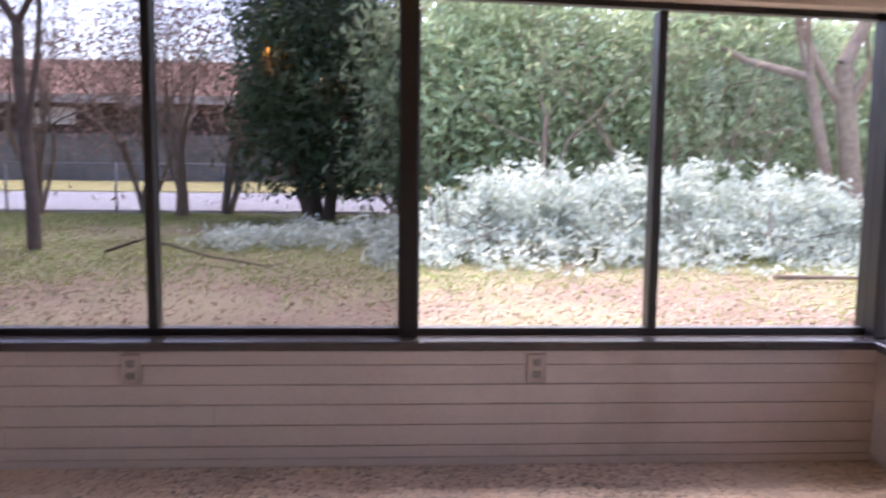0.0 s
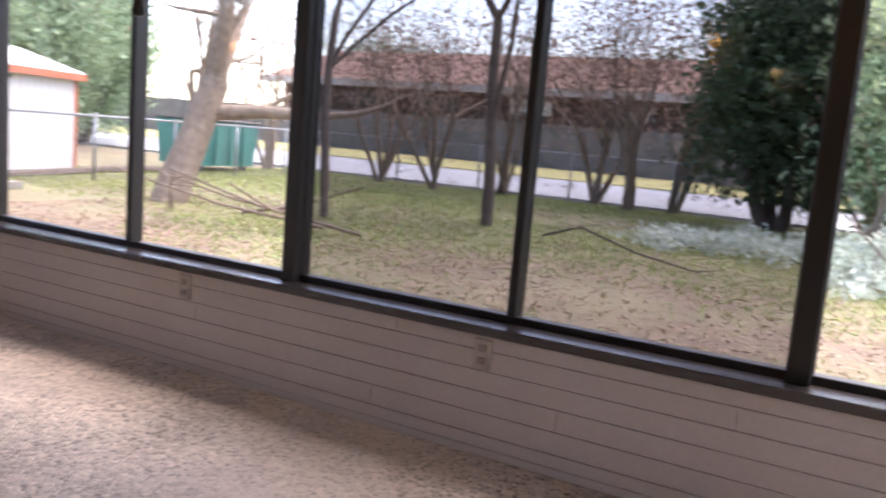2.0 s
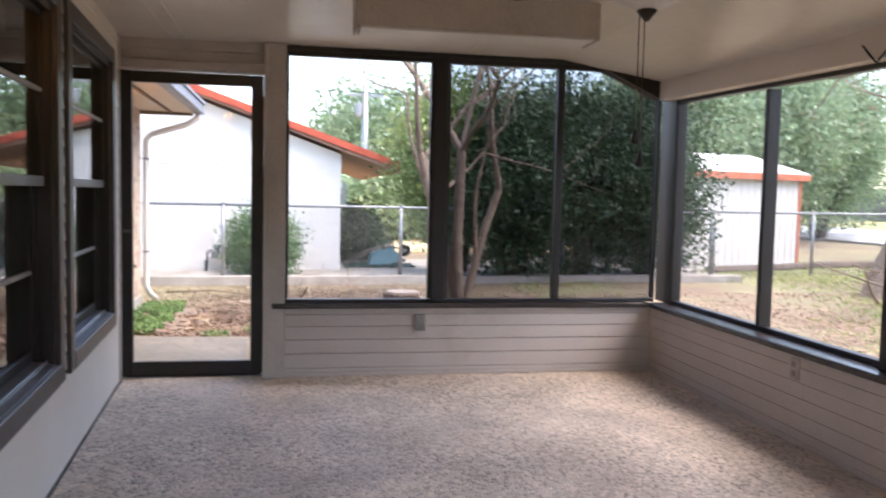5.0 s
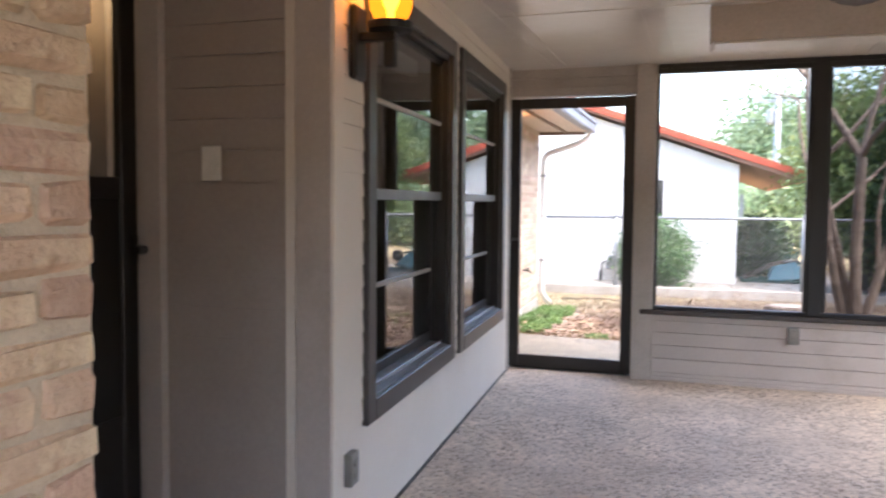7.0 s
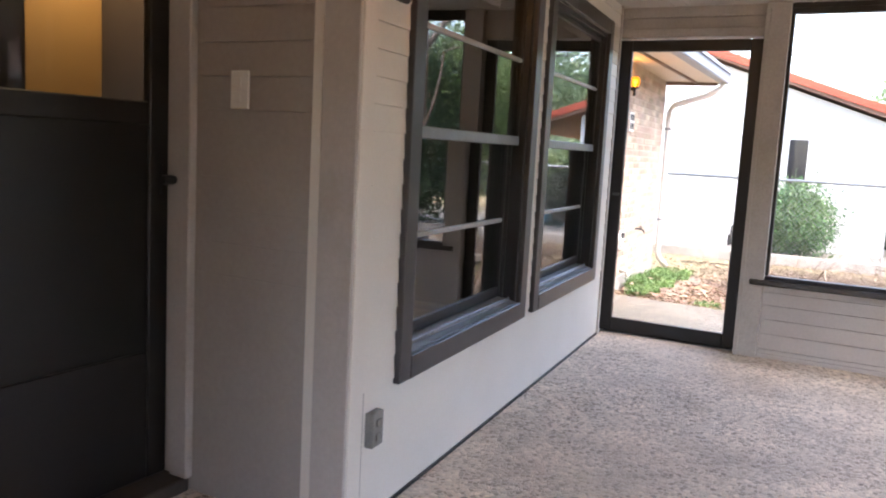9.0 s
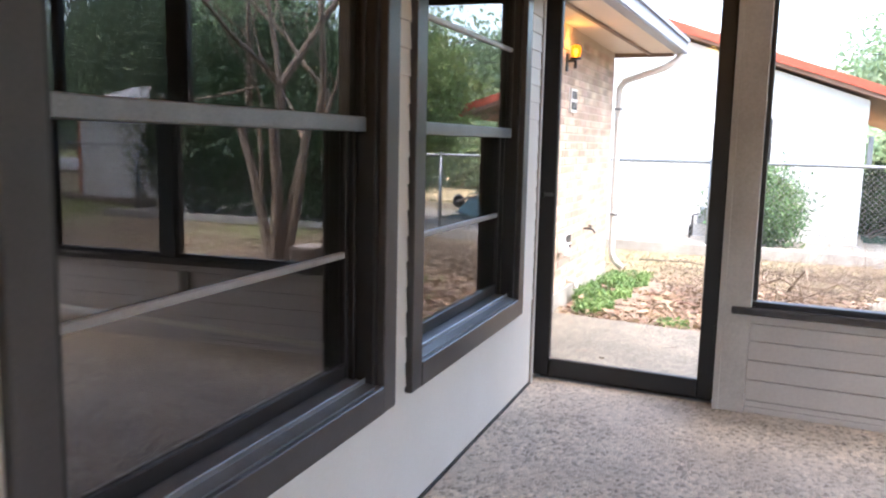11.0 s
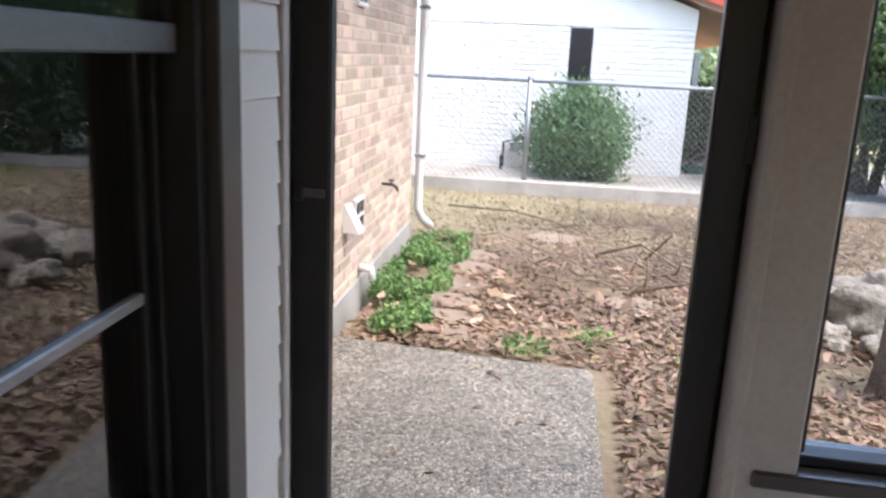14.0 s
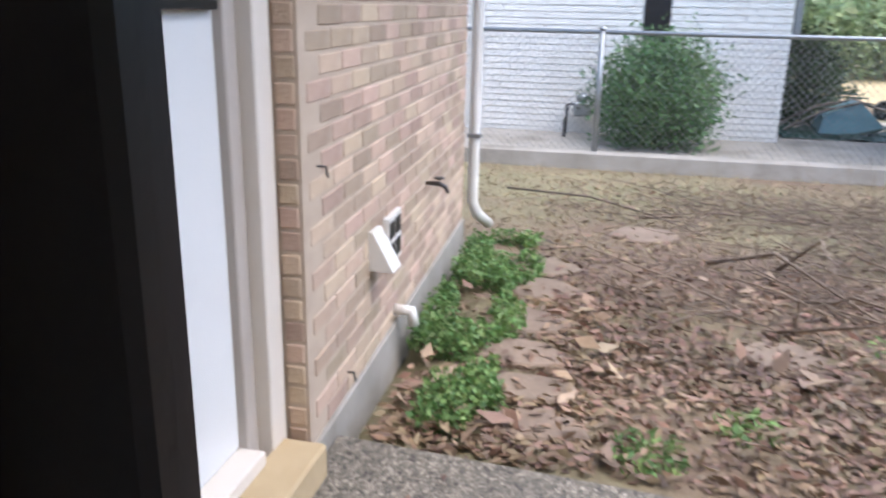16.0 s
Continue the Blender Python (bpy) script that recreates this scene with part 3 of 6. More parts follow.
thing("post_strip", one_box(XE - 0.046, -0.83, 0.0, XE - 0.0355, -0.802, 2.2, bevel=0.003), M["trimpaint"], "narrow taupe wooden strip on the door post", "trim", kind="structure")
thing("door_stop", one_box(0.024, 0.1, 0.0, 0.07, 0.125, 2.04), M["trimpaint"], "taupe door jamb against the house wall", "trim", kind="structure")

# ---- the house wall with two double-hung windows ----
W1, W2 = (0.30, 1.65), (1.775, 3.12)     # outer edges of the window trim along the wall
WZ0, WZ1 = 0.428, 2.085
T = 0.085
bm = bmesh.new()
for u0, u1, z0, z1 in ((0, W1[0] + T, 0, 2.3), (W1[1] - T, W2[0] + T, 0, 2.3), (W2[1] - T, 3.4, 0, 2.3), (W1[0] + T, W1[1] - T, 0, WZ0 + T), (W2[0] + T, W2[1] - T, 0, WZ0 + T), (W1[0] + T, W1[1] - T, WZ1 - T, 2.3), (W2[0] + T, W2[1] - T, WZ1 - T, 2.3)):
    box(bm, u0, 0, z0, u1, 0.16, z1, m=HOUSE)
wall_house = thing("wall_north", bm, M["wallpaint"], "white-painted house wall with lap boards beside two windows", "wall", kind="structure")
z = 0.45
while z < 2.2:
    z1 = min(z + 0.082, 2.225)
    for u0, u1 in ((0.075, W1[0] - 0.004), (W1[1] + 0.004, W2[0] - 0.004), (W2[1] + 0.004, 3.375)) if z < WZ1 else ((0.075, 3.375),):
        b = bmesh.new()
        hexa(b, [HOUSE @ Vector(p) for p in ((u0, -0.008, z + 0.002), (u1, -0.008, z + 0.002), (u1, 0.002, z + 0.002), (u0, 0.002, z + 0.002))],
             [HOUSE @ Vector(p) for p in ((u0, -0.0025, z1), (u1, -0.0025, z1), (u1, 0.002, z1), (u0, 0.002, z1))])
        part("board", b, M["wallpaint"], wall_house)
    z += 0.082
part("corner_board", one_box(-0.012, -0.018, 0, 0.07, 0.0, 2.235, m=HOUSE, bevel=0.003), M["wallpaint"], wall_house, "white corner board")
part("edge_board", one_box(3.38, -0.014, 0, 3.415, 0.05, 2.235, m=HOUSE, bevel=0.003), M["trimpaint"], wall_house, "taupe edge board beside the door")
thing("door_jamb", one_box(-0.2, 0.136, 0, 0.06, 0.26, 2.3), M["trimpaint"], "taupe wooden jamb of the porch door", "trim", kind="structure")
part("base_gap", one_box(0.0, -0.006, 0.0, 3.38, 0.002, 0.014, m=HOUSE), M["black"], wall_house, "dark open joint along the floor")


def hung_window(k, u0, u1):
    w = empty("window_%d" % k, "dark gray double-hung house window with aluminium sashes, closed", "window", kind="structure")
    P = lambda name, a, y0, z0, b, y1, z1, m_, lab="", bev=0.003: part(name, one_box(a, y0, z0, b, y1, z1, m=HOUSE, bevel=bev), m_, w, lab)
    P("casing", u0, -0.026, WZ0, u0 + T, 0.0, WZ1, M["gray"])
    P("casing", u1 - T, -0.026, WZ0, u1, 0.0, WZ1, M["gray"])
    P("casing", u0 + T, -0.026, WZ1 - T, u1 - T, 0.0, WZ1, M["gray"])
    P("casing", u0 + T, -0.028, WZ0, u1 - T, 0.0, WZ0 + T, M["gray"])
    a, b, z0, z1 = u0 + T, u1 - T, WZ0 + T, WZ1 - T
    P("jamb", a, -0.004, z0, a + 0.03, 0.16, z1, M["bronze"])
    P("jamb", b - 0.03, -0.004, z0, b, 0.16, z1, M["bronze"])
    P("jamb_lining", b - 0.045, 0.054, z0, b - 0.03, 0.14, z1, M["bronze"])
    P("head", a + 0.03, -0.004, z1 - 0.03, b - 0.03, 0.16, z1, M["bronze"])
    s = bmesh.new()
    hexa(s, [HOUSE @ Vector(p) for p in ((a + 0.03, -0.012, z0 - 0.004), (b - 0.03, -0.012, z0 - 0.004), (b - 0.03, 0.15, z0 - 0.004), (a + 0.03, 0.15, z0 - 0.004))],
         [HOUSE @ Vector(p) for p in ((a + 0.03, -0.012, z0 + 0.006), (b - 0.03, -0.012, z0 + 0.006), (b - 0.03, 0.15, z0 + 0.045), (a + 0.03, 0.15, z0 + 0.045))])
    part("window_sill", s, M["alum"], w, "sloping bare aluminium sill")
    P("sill_ridge", a + 0.03, 0.02, z0, b - 0.03, 0.026, z0 + 0.03, M["alum"])
    zm = 1.283
    a2, b2 = a + 0.03, b - 0.045
    up = 0.036
    sash = P("upper_sash", a2, up - 0.012, zm - 0.02, b2 + 0.015, up + 0.016, zm + 0.022, M["alum"], "gray meeting rail")
    P("sash_rail", a2, up - 0.01, z1 - 0.055, b2 + 0.015, up + 0.014, z1 - 0.03, M["bronze"])
    P("sash_stile", a2, up - 0.01, zm + 0.022, a2 + 0.028, up + 0.014, z1 - 0.055, M["bronze"])
    P("sash_stile", b2 - 0.001, up - 0.01, zm + 0.022, b2 + 0.015, up + 0.014, z1 - 0.055, M["bronze"])
    P("muntin", a2 + 0.028, up - 0.009, 1.642, b2 - 0.001, up + 0.008, 1.66, M["muntin"])
    P("pane", a2 + 0.02, up + 0.0, zm + 0.01, b2 + 0.006, up + 0.003, z1 - 0.045, M["houseglass"])
    lo = 0.079
    P("sash_stile", a2, lo - 0.01, z0 + 0.03, a2 + 0.032, lo + 0.014, zm, M["bronze"])
    P("sash_stile", b2 - 0.022, lo - 0.01, z0 + 0.03, b2, lo + 0.014, zm, M["bronze"])
    P("sash_rail", a2 + 0.032, lo - 0.01, z0 + 0.03, b2 - 0.022, lo + 0.014, z0 + 0.075, M["bronze"])
    P("muntin", a2 + 0.032, lo - 0.009, 0.9, b2 - 0.022, lo + 0.008, 0.919, M["muntin"])
    P("pane", a2 + 0.025, lo, z0 + 0.06, b2 - 0.015, lo + 0.003, zm - 0.005, M["houseglass"])
    return w


hung_window(7, *W1)
hung_window(8, *W2)

# closed rooms behind the house windows; dark brown paint stands in for their dimness
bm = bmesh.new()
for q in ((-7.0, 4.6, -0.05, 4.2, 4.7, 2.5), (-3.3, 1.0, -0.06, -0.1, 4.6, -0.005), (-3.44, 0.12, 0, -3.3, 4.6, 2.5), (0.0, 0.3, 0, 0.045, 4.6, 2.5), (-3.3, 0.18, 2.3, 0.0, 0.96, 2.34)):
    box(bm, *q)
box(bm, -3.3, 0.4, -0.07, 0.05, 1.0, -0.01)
thing("wall_inner", bm, M["dark"], "room walls behind the house windows, painted dark brown to look unlit", "wall", kind="structure")
# unseen slab over the house, there to block light from above
bm = bmesh.new()
hexa(bm, [(-7.2, 0.2, 2.42), (4.8, 0.2, 2.3), (4.8, 8, 3.6), (-7.2, 8, 3.6)], [(-7.2, 0.2, 2.5), (4.8, 0.2, 2.38), (4.8, 8, 3.7), (-7.2, 8, 3.7)])
thing("house_roof", bm, M["shingle"], "unseen brown shingle roof slab that keeps sky light out of the house", "roof", kind="structure")
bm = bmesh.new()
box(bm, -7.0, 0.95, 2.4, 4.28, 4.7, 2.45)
thing("ceiling_inner", bm, M["dark"], "unseen house room ceiling, painted dark brown to look unlit", "ceiling", kind="structure")

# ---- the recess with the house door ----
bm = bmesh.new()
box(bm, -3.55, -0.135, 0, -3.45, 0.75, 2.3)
wall_recess = thing("wall_recess", bm, M["recess"], "taupe-white side wall of the door recess, toned darker for its shade", "wall", kind="structure")
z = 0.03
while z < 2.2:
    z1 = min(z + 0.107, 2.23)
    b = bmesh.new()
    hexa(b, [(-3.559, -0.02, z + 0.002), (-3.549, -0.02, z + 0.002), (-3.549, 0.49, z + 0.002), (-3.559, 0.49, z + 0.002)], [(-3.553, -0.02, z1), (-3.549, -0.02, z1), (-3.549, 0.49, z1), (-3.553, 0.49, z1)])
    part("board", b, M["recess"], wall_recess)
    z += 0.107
part("corner_board", one_box(-3.572, -0.152, 0, -3.5505, -0.022, 2.235, bevel=0.003), M["paint"], wall_recess, "white corner board")
part("casing", one_box(-3.585, 0.495, 0.05, -3.5505, 0.575, 2.235, bevel=0.004), M["paint"], wall_recess, "white door casing")
part("casing", one_box(-3.57, 0.576, 0.05, -3.5505, 0.625, 2.235, bevel=0.004), M["paint"], wall_recess, "white door casing")
bm = bmesh.new()
box(bm, -4.97, 0.62, 2.08, -3.55, 0.75, 2.3)
box(bm, -4.97, 0.62, 0, -4.5, 0.75, 2.3)
thing("wall_behind", bm, M["paint"], "white-painted wall round the house door", "wall", kind="structure")
bm = bmesh.new()
box(bm, -4.6, 0.5, 0.0, -3.56, 0.75, 0.05, bevel=0.006)
thing("step_threshold", bm, M["dark"], "dark worn wooden threshold of the house door", "threshold", kind="structure")
sd = empty("door_2", "dark storm door of the house, closed, glazed above", "door", kind="structure")
part("stile", one_box(-3.655, 0.6, 0.055, -3.575, 0.635, 2.07, bevel=0.004), M["bronze"], sd)
part("stile", one_box(-4.495, 0.6, 0.055, -4.41, 0.635, 2.07, bevel=0.004), M["bronze"], sd)
part("top_rail", one_box(-4.41, 0.602, 1.98, -3.655, 0.633, 2.07, bevel=0.004), M["bronze"], sd)
part("middle_rail", one_box(-4.41, 0.602, 1.255, -3.655, 0.633, 1.33, bevel=0.004), M["bronze"], sd)
part("kick_panel", one_box(-4.41, 0.604, 0.055, -3.655, 0.631, 0.5, bevel=0.004), M["bronze"], sd)
part("lower_panel", one_box(-4.41, 0.612, 0.5, -3.655, 0.62, 1.255), M["black"], sd, "dark screened lower panel")
part("pane", one_box(-4.41, 0.615, 1.33, -3.655, 0.619, 1.98), M["glass"], sd)
bm = bmesh.new()
tube(bm, [(-3.6, 0.6, 1.08), (-3.6, 0.555, 1.08), (-3.65, 0.55, 1.08)], 0.016, 8)
box(bm, -3.612, 0.59, 1.03, -3.588, 0.602, 1.13)
part("handle", bm, M["black"], sd, "black lever handle")
# hall walls, with the lack of light put into their dark brown
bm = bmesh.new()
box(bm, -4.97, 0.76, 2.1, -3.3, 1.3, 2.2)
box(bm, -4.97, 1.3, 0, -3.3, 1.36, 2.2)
thing("wall_hall_back", bm, M["dark"], "hall walls behind the house door, painted dark brown to look unlit", "wall", kind="structure")
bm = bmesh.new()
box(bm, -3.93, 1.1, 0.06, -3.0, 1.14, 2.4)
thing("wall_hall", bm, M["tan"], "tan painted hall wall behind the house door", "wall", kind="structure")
bm = bmesh.new()
box(bm, -4.6, 0.8, 0.06, -3.95, 0.85, 2.1)
thing("inner_door_edge", bm, M["gray"], "gray inner door standing open", "door")
# unseen fill light, added to warm and brighten the tan hall wall
hall = bpy.data.lights.new("hall_fill", "POINT")
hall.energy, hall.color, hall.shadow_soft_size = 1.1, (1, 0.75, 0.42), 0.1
new("hall_fill", hall).location = (-3.6, 0.95, 2.0)

# ---- ground and yard ----
def ground_z(x, y):
    e = min(1.0, max(0.0, (x - 1.6) / 6.0))
    e = e * e * (3 - 2 * e)
    s = min(1.0, max(0.0, (-y - 2.0) / 5.0))
    near = -0.09 - 0.19 * e
    return near * (1 - s) + -0.21 * s + 0.025 * noise.noise((x * 0.35, y * 0.35, 0.0)) * min(1, s + e * 0.5)


def axis_steps(lo, hi, fine_lo, fine_hi, fine, coarse):
    v, out = lo, []
    while v < hi:
        out.append(v)
        v += fine if fine_lo <= v < fine_hi else coarse
    return out + [hi]


gx = [-3000, -900, -300, -120, -60, -40] + axis_steps(-30, 30, -12, 12, 0.5, 2.0) + [45, 70, 120, 300, 900, 3000]
gy = [-3000, -900, -300, -120, -70] + axis_steps(-50, 20, -16, 3, 0.5, 2.0) + [40, 80, 200, 900, 3000]
verts = [(x, y, -0.35 if (-6.9 < x < 0 and -3.7 < y < 0.8) or (x < 4.2 and y > 0.9) else ground_z(x, y)) for y in gy for x in gx]
nx = len(gx)
faces = [(j * nx + i, j * nx + i + 1, (j + 1) * nx + i + 1, (j + 1) * nx + i) for j in range(len(gy) - 1) for i in range(nx - 1)]
me = bpy.data.meshes.new("ground")
me.from_pydata(verts, [], faces)
me.materials.append(M["ground"])
tagged(new("ground", me), "leaf-strewn winter lawn with bare brown patches", "ground", kind="structure")


bm = bmesh.new()
hexa(bm, [(-90, -31.5, -0.3), (140, -31.5, -0.3), (140, -21.3, -0.3), (-90, -21.3, -0.3)], [(-90, -31.5, -0.1), (140, -31.5, -0.1), (140, -21.3, -0.13), (-90, -21.3, -0.13)])
thing("road", bm, M["road"], "pale concrete street beyond the back fence", "road", kind="structure")
M["verge"] = mat("straw_lawn", rgb("B5A66E"), rgb("8F9050"), rough=0.95, scale=0.5, fine=9, bump=0.4)
bm = bmesh.new()
hexa(bm, [(-90, -44, -0.3), (140, -44, -0.3), (140, -31.5, -0.3), (-90, -31.5, -0.3)], [(-90, -44, 0.12), (140, -44, 0.12), (140, -31.5, -0.06), (-90, -31.5, -0.06)])
thing("verge", bm, M["verge"], "straw-coloured grass verge across the street", "lawn", kind="structure")
M["drive"] = mat("tan_driveway", rgb("C9B48C"), rgb("B49F78"), rough=0.95, scale=0.6, fine=14, bump=0.3)
bm = bmesh.new()
hexa(bm, [(14.5, -9, -0.4), (60, -22, -0.4), (60, 8, -0.4), (14.5, -1.2, -0.4)], [(14.5, -9, -0.2), (60, -22, 0.1), (60, 8, 0.1), (14.5, -1.2, -0.2)])
thing("neighbour_lawn", bm, M["drive"], "tan dry lawn beside the white house", "lawn", kind="structure")


def leaf_mesh(name, centers, size, material, rng, flat=0.0, aspect=0.45, jitter=0.5):
    """Many small folded leaves, one quad each."""
    c = np.asarray(centers, float)
    n = len(c)
    d = rng.normal(size=(n, 3))
    d[:, 2] *= 1 - flat
    d /= np.linalg.norm(d, axis=1)[:, None] + 1e-9
    s = rng.normal(size=(n, 3))
    s[:, 2] *= 1 - flat
    s -= (s * d).sum(1)[:, None] * d
    s /= np.linalg.norm(s, axis=1)[:, None] + 1e-9
    up = np.cross(d, s)
    L = size * (1 + jitter * rng.uniform(-1, 1, n))[:, None]
    v = np.empty((n, 4, 3))
    v[:, 0] = c - d * L * 0.5
    v[:, 1] = c + s * L * aspect * 0.5 + up * L * 0.08
    v[:, 2] = c + d * L * 0.5
    v[:, 3] = c - s * L * aspect * 0.5 + up * L * 0.08
    me = bpy.data.meshes.new(name)
    me.vertices.add(n * 4)
    me.vertices.foreach_set("co", v.ravel())
    me.loops.add(n * 4)
    me.loops.foreach_set("vertex_index", np.arange(n * 4, dtype=np.int32))
    me.polygons.add(n)
    me.polygons.foreach_set("loop_start", np.arange(0, n * 4, 4, dtype=np.int32))
    me.update(calc_edges=True)
    me.materials.append(material)
    return me


def clumps(rng, center, radii, count, per, spread, floor=-9.0, shell=0.55):
    """Leaf places: tufts spread through the outer part of a lumpy ellipsoid."""
    u = rng.normal(size=(count, 3))
    u /= np.linalg.norm(u, axis=1)[:, None]
    r = rng.uniform(shell, 1.0, count) ** 0.7
    lump = 1 + 0.22 * np.sin(u[:, 0] * 5 + center[0]) * np.cos(u[:, 2] * 4 + center[1]) + 0.12 * rng.normal(size=count)
    c = np.asarray(center) + u * (r * lump)[:, None] * np.asarray(radii)
    p = np.repeat(c, per, axis=0) + rng.normal(size=(count * per, 3)) * spread
    return p[p[:, 2] > floor]


def branch_tree(bm, rng, base, direction, length, radius, depth, sides=6, bend=0.25, split=(2, 3), shrink=0.68, tips=None, up=0.15, first=False):
    p, d = Vector(base), Vector(direction).normalized()
    pts, rs = [p.copy()], [radius]
    k = 4 if depth > 1 else 3
    for i in range(k):
        d = (d + Vector(rng.normal(size=3)) * bend * (0.22 if first else 0.5) + Vector((0, 0, 0.0 if first else up * 0.3))).normalized()
        p = p + d * (length / k)
        pts.append(p.copy())
        rs.append(radius * (1 - (0.2 if first else 0.42) * (i + 1) / k))
    tube(bm, pts, rs, max(3, sides), caps=False)
    if depth <= 0:
        if tips is not None:
            tips.append(p)
        return
    for i in range(int(rng.integers(split[0], split[1] + 1))):
        a = pts[-1] if i == 0 else pts[int(rng.integers(2, len(pts)))]
        nd = (d + Vector(rng.normal(size=3)) * 0.62 + Vector((0, 0, up))).normalized()
        branch_tree(bm, rng, a, nd, length * shrink * (0.8 + 0.4 * rng.random()), rs[-1] * (0.85 if i == 0 else 0.62), depth - 1, sides - 1, bend, split, shrink, tips, up)


def bare_tree(name, base, stems, label, material, seed, depth=4, tip_leaf=None, sides=8, group="", tip_n=6, tip_spread=0.25, tip_size=0.07):
    """A leafless or thin-leaved tree: stems are (direction, length, radius)."""
    rng = np.random.default_rng(seed)
    t = empty(name, label, "tree", group, at=base)
    bm = bmesh.new()
    tips = []
    for d, ln, r in stems:
        off = Vector((rng.normal() * r, rng.normal() * r, -0.08)) if len(stems) > 1 else Vector((0, 0, -0.08))
        branch_tree(bm, rng, off, d, ln, r, depth, sides, 0.22, (2, 3), 0.7, tips, first=True)
    ob = part("trunk", bm, material, t, smooth=True)
    if tip_leaf:
        p = np.repeat(np.array([tuple(v) for v in tips]), tip_n, axis=0)
        p = p + rng.normal(size=p.shape) * tip_spread
        cr = new("crown", leaf_mesh("crown", p, tip_size, tip_leaf, rng, aspect=0.3))
        cr.parent = t
    return t


def leafy(name, base, trunk_h, trunk_r, center, radii, count, per, spread, size, leaf, label, seed, category="tree", group="", stems=3, floor=-0.1, shell=0.5, aspect=0.45):
    """A leafy tree or shrub: stems running into a crown of many leaves."""
    rng = np.random.default_rng(seed)
    t = empty(name, label, category, group, at=base)
    bm = bmesh.new()
    for i in range(stems):
        a = 2 * math.pi * i / stems + rng.random()
        tip = Vector(center) + Vector((math.cos(a) * radii[0] * 0.45, math.sin(a) * radii[1] * 0.45, radii[2] * 0.35))
        foot = Vector((math.cos(a), math.sin(a), 0)) * trunk_r * (1.2 if stems > 1 else 0) + Vector((0, 0, -0.08))
        mid = foot.lerp(tip, 0.5) + Vector(rng.normal(size=3)) * 0.08 * radii[2]
        tube(bm, [foot, foot.lerp(mid, 0.5), mid, mid.lerp(tip, 0.6), tip], [trunk_r, trunk_r * 0.8, trunk_r * 0.6, trunk_r * 0.4, trunk_r * 0.15], 7, caps=False)
    part("trunk", bm, M["bark"], t, smooth=True)
    cr = new("crown", leaf_mesh("crown", clumps(rng, center, radii, count, per, spread, floor, shell), size, leaf, rng, aspect=aspect))
    cr.parent = t
    return t


# ---- slab, stepping stones, weeds ----
bm = bmesh.new()
hexa(bm, [(0.06, -0.66, -0.3), (1.755, -0.607, -0.3), (1.84, 0.68, -0.3), (0.06, 0.62, -0.3)], [(0.06, -0.66, -0.05), (1.745, -0.607, -0.05), (1.83, 0.68, -0.045), (0.06, 0.62, -0.045)])
bmesh.ops.bevel(bm, geom=[e for e in bm.edges if all(v.co.z > -0.1 for v in e.verts)], offset=0.012, segments=2, affect="EDGES")
thing("slab", bm, M["slab"], "weathered pebble-aggregate concrete slab outside the door", "paving", kind="structure")


def blob_slab(bm, cx, cy, z, rx, ry, h, rng, n=9):
    ring = []
    for k in range(n):
        a = 2 * math.pi * k / n + rng.uniform(-0.15, 0.15)
        r = rng.uniform(0.85, 1.1)
        ring.append((cx + rx * r * math.cos(a), cy + ry * r * math.sin(a)))
    lo = [bm.verts.new((x, y, z - h)) for x, y in ring]
    hi = [bm.verts.new((x, y, z - 0.008)) for x, y in ring]
    top = [bm.verts.new((cx + (x - cx) * 0.92, cy + (y - cy) * 0.92, z)) for x, y in ring]
    for a, b in ((lo, hi), (hi, top)):
        for k in range(n):
            bm.faces.new((a[k], a[(k + 1) % n], b[(k + 1) % n], b[k]))
    bm.faces.new(top)


rng = np.random.default_rng(11)
for x, y, rx, ry in ((3.98, 0.25, 0.17, 0.2), (3.56, 0.22, 0.17, 0.2), (3.07, 0.24, 0.17, 0.21), (2.68, 0.2, 0.14, 0.2), (2.37, 0.12, 0.12, 0.19), (2.1, 0.07, 0.11, 0.18), (2.93, -0.84, 0.19, 0.17), (5.0, -0.3, 0.2, 0.24)):
    bm = bmesh.new()
    blob_slab(bm, x, y, ground_z(x, y) + 0.028, rx, ry, 0.06, rng)
    thing("stepping_stone", bm, M["stone"], "flat brown stepping stone sunk among leaves", "stone", group="stepping stones")

# weeds along the brick wall
def brick_y(x):
    return 0.695 + 0.044 * (x - 2)


n = 16000
xs_ = rng.uniform(1.95, 4.55, n)
wid = 0.22 + 0.2 * np.clip((xs_ - 1.9) / 1.2, 0, 1) + 0.07 * np.sin(xs_ * 7)
ys_ = brick_y(xs_) - 0.05 - wid * rng.random(n) ** 0.9 - np.where(xs_ < 2.5, 0.16, 0.0)
zs_ = np.array([ground_z(a, b) for a, b in zip(xs_, ys_)]) + 0.1 * rng.random(n) ** 1.5
keep = np.array([noise.noise((a * 3, b * 3, 4.0)) > -0.16 for a, b in zip(xs_, ys_)])
ob = new("weeds", leaf_mesh("weeds", np.stack([xs_, ys_, zs_], 1)[keep], 0.027, M["leaf_green"], rng, aspect=0.6))
tagged(ob, "bright green low weeds along the brick wall", "weeds", kind="stuff")
pts = []
for cx, cy, r, k in ((2.0, -0.28, 0.13, 200), (2.25, -0.62, 0.12, 130), (2.1, -1.25, 0.3, 130), (3.1, -1.45, 0.25, 110), (2.6, -1.6, 0.2, 70)):
    a, q = rng.uniform(0, 6.28, k), r * np.sqrt(rng.random(k))
    x, y = cx + q * np.cos(a), cy + q * np.sin(a)
    pts.append(np.stack([x, y, np.array([ground_z(i, j) for i, j in zip(x, y)]) + 0.05 * rng.random(k)], 1))
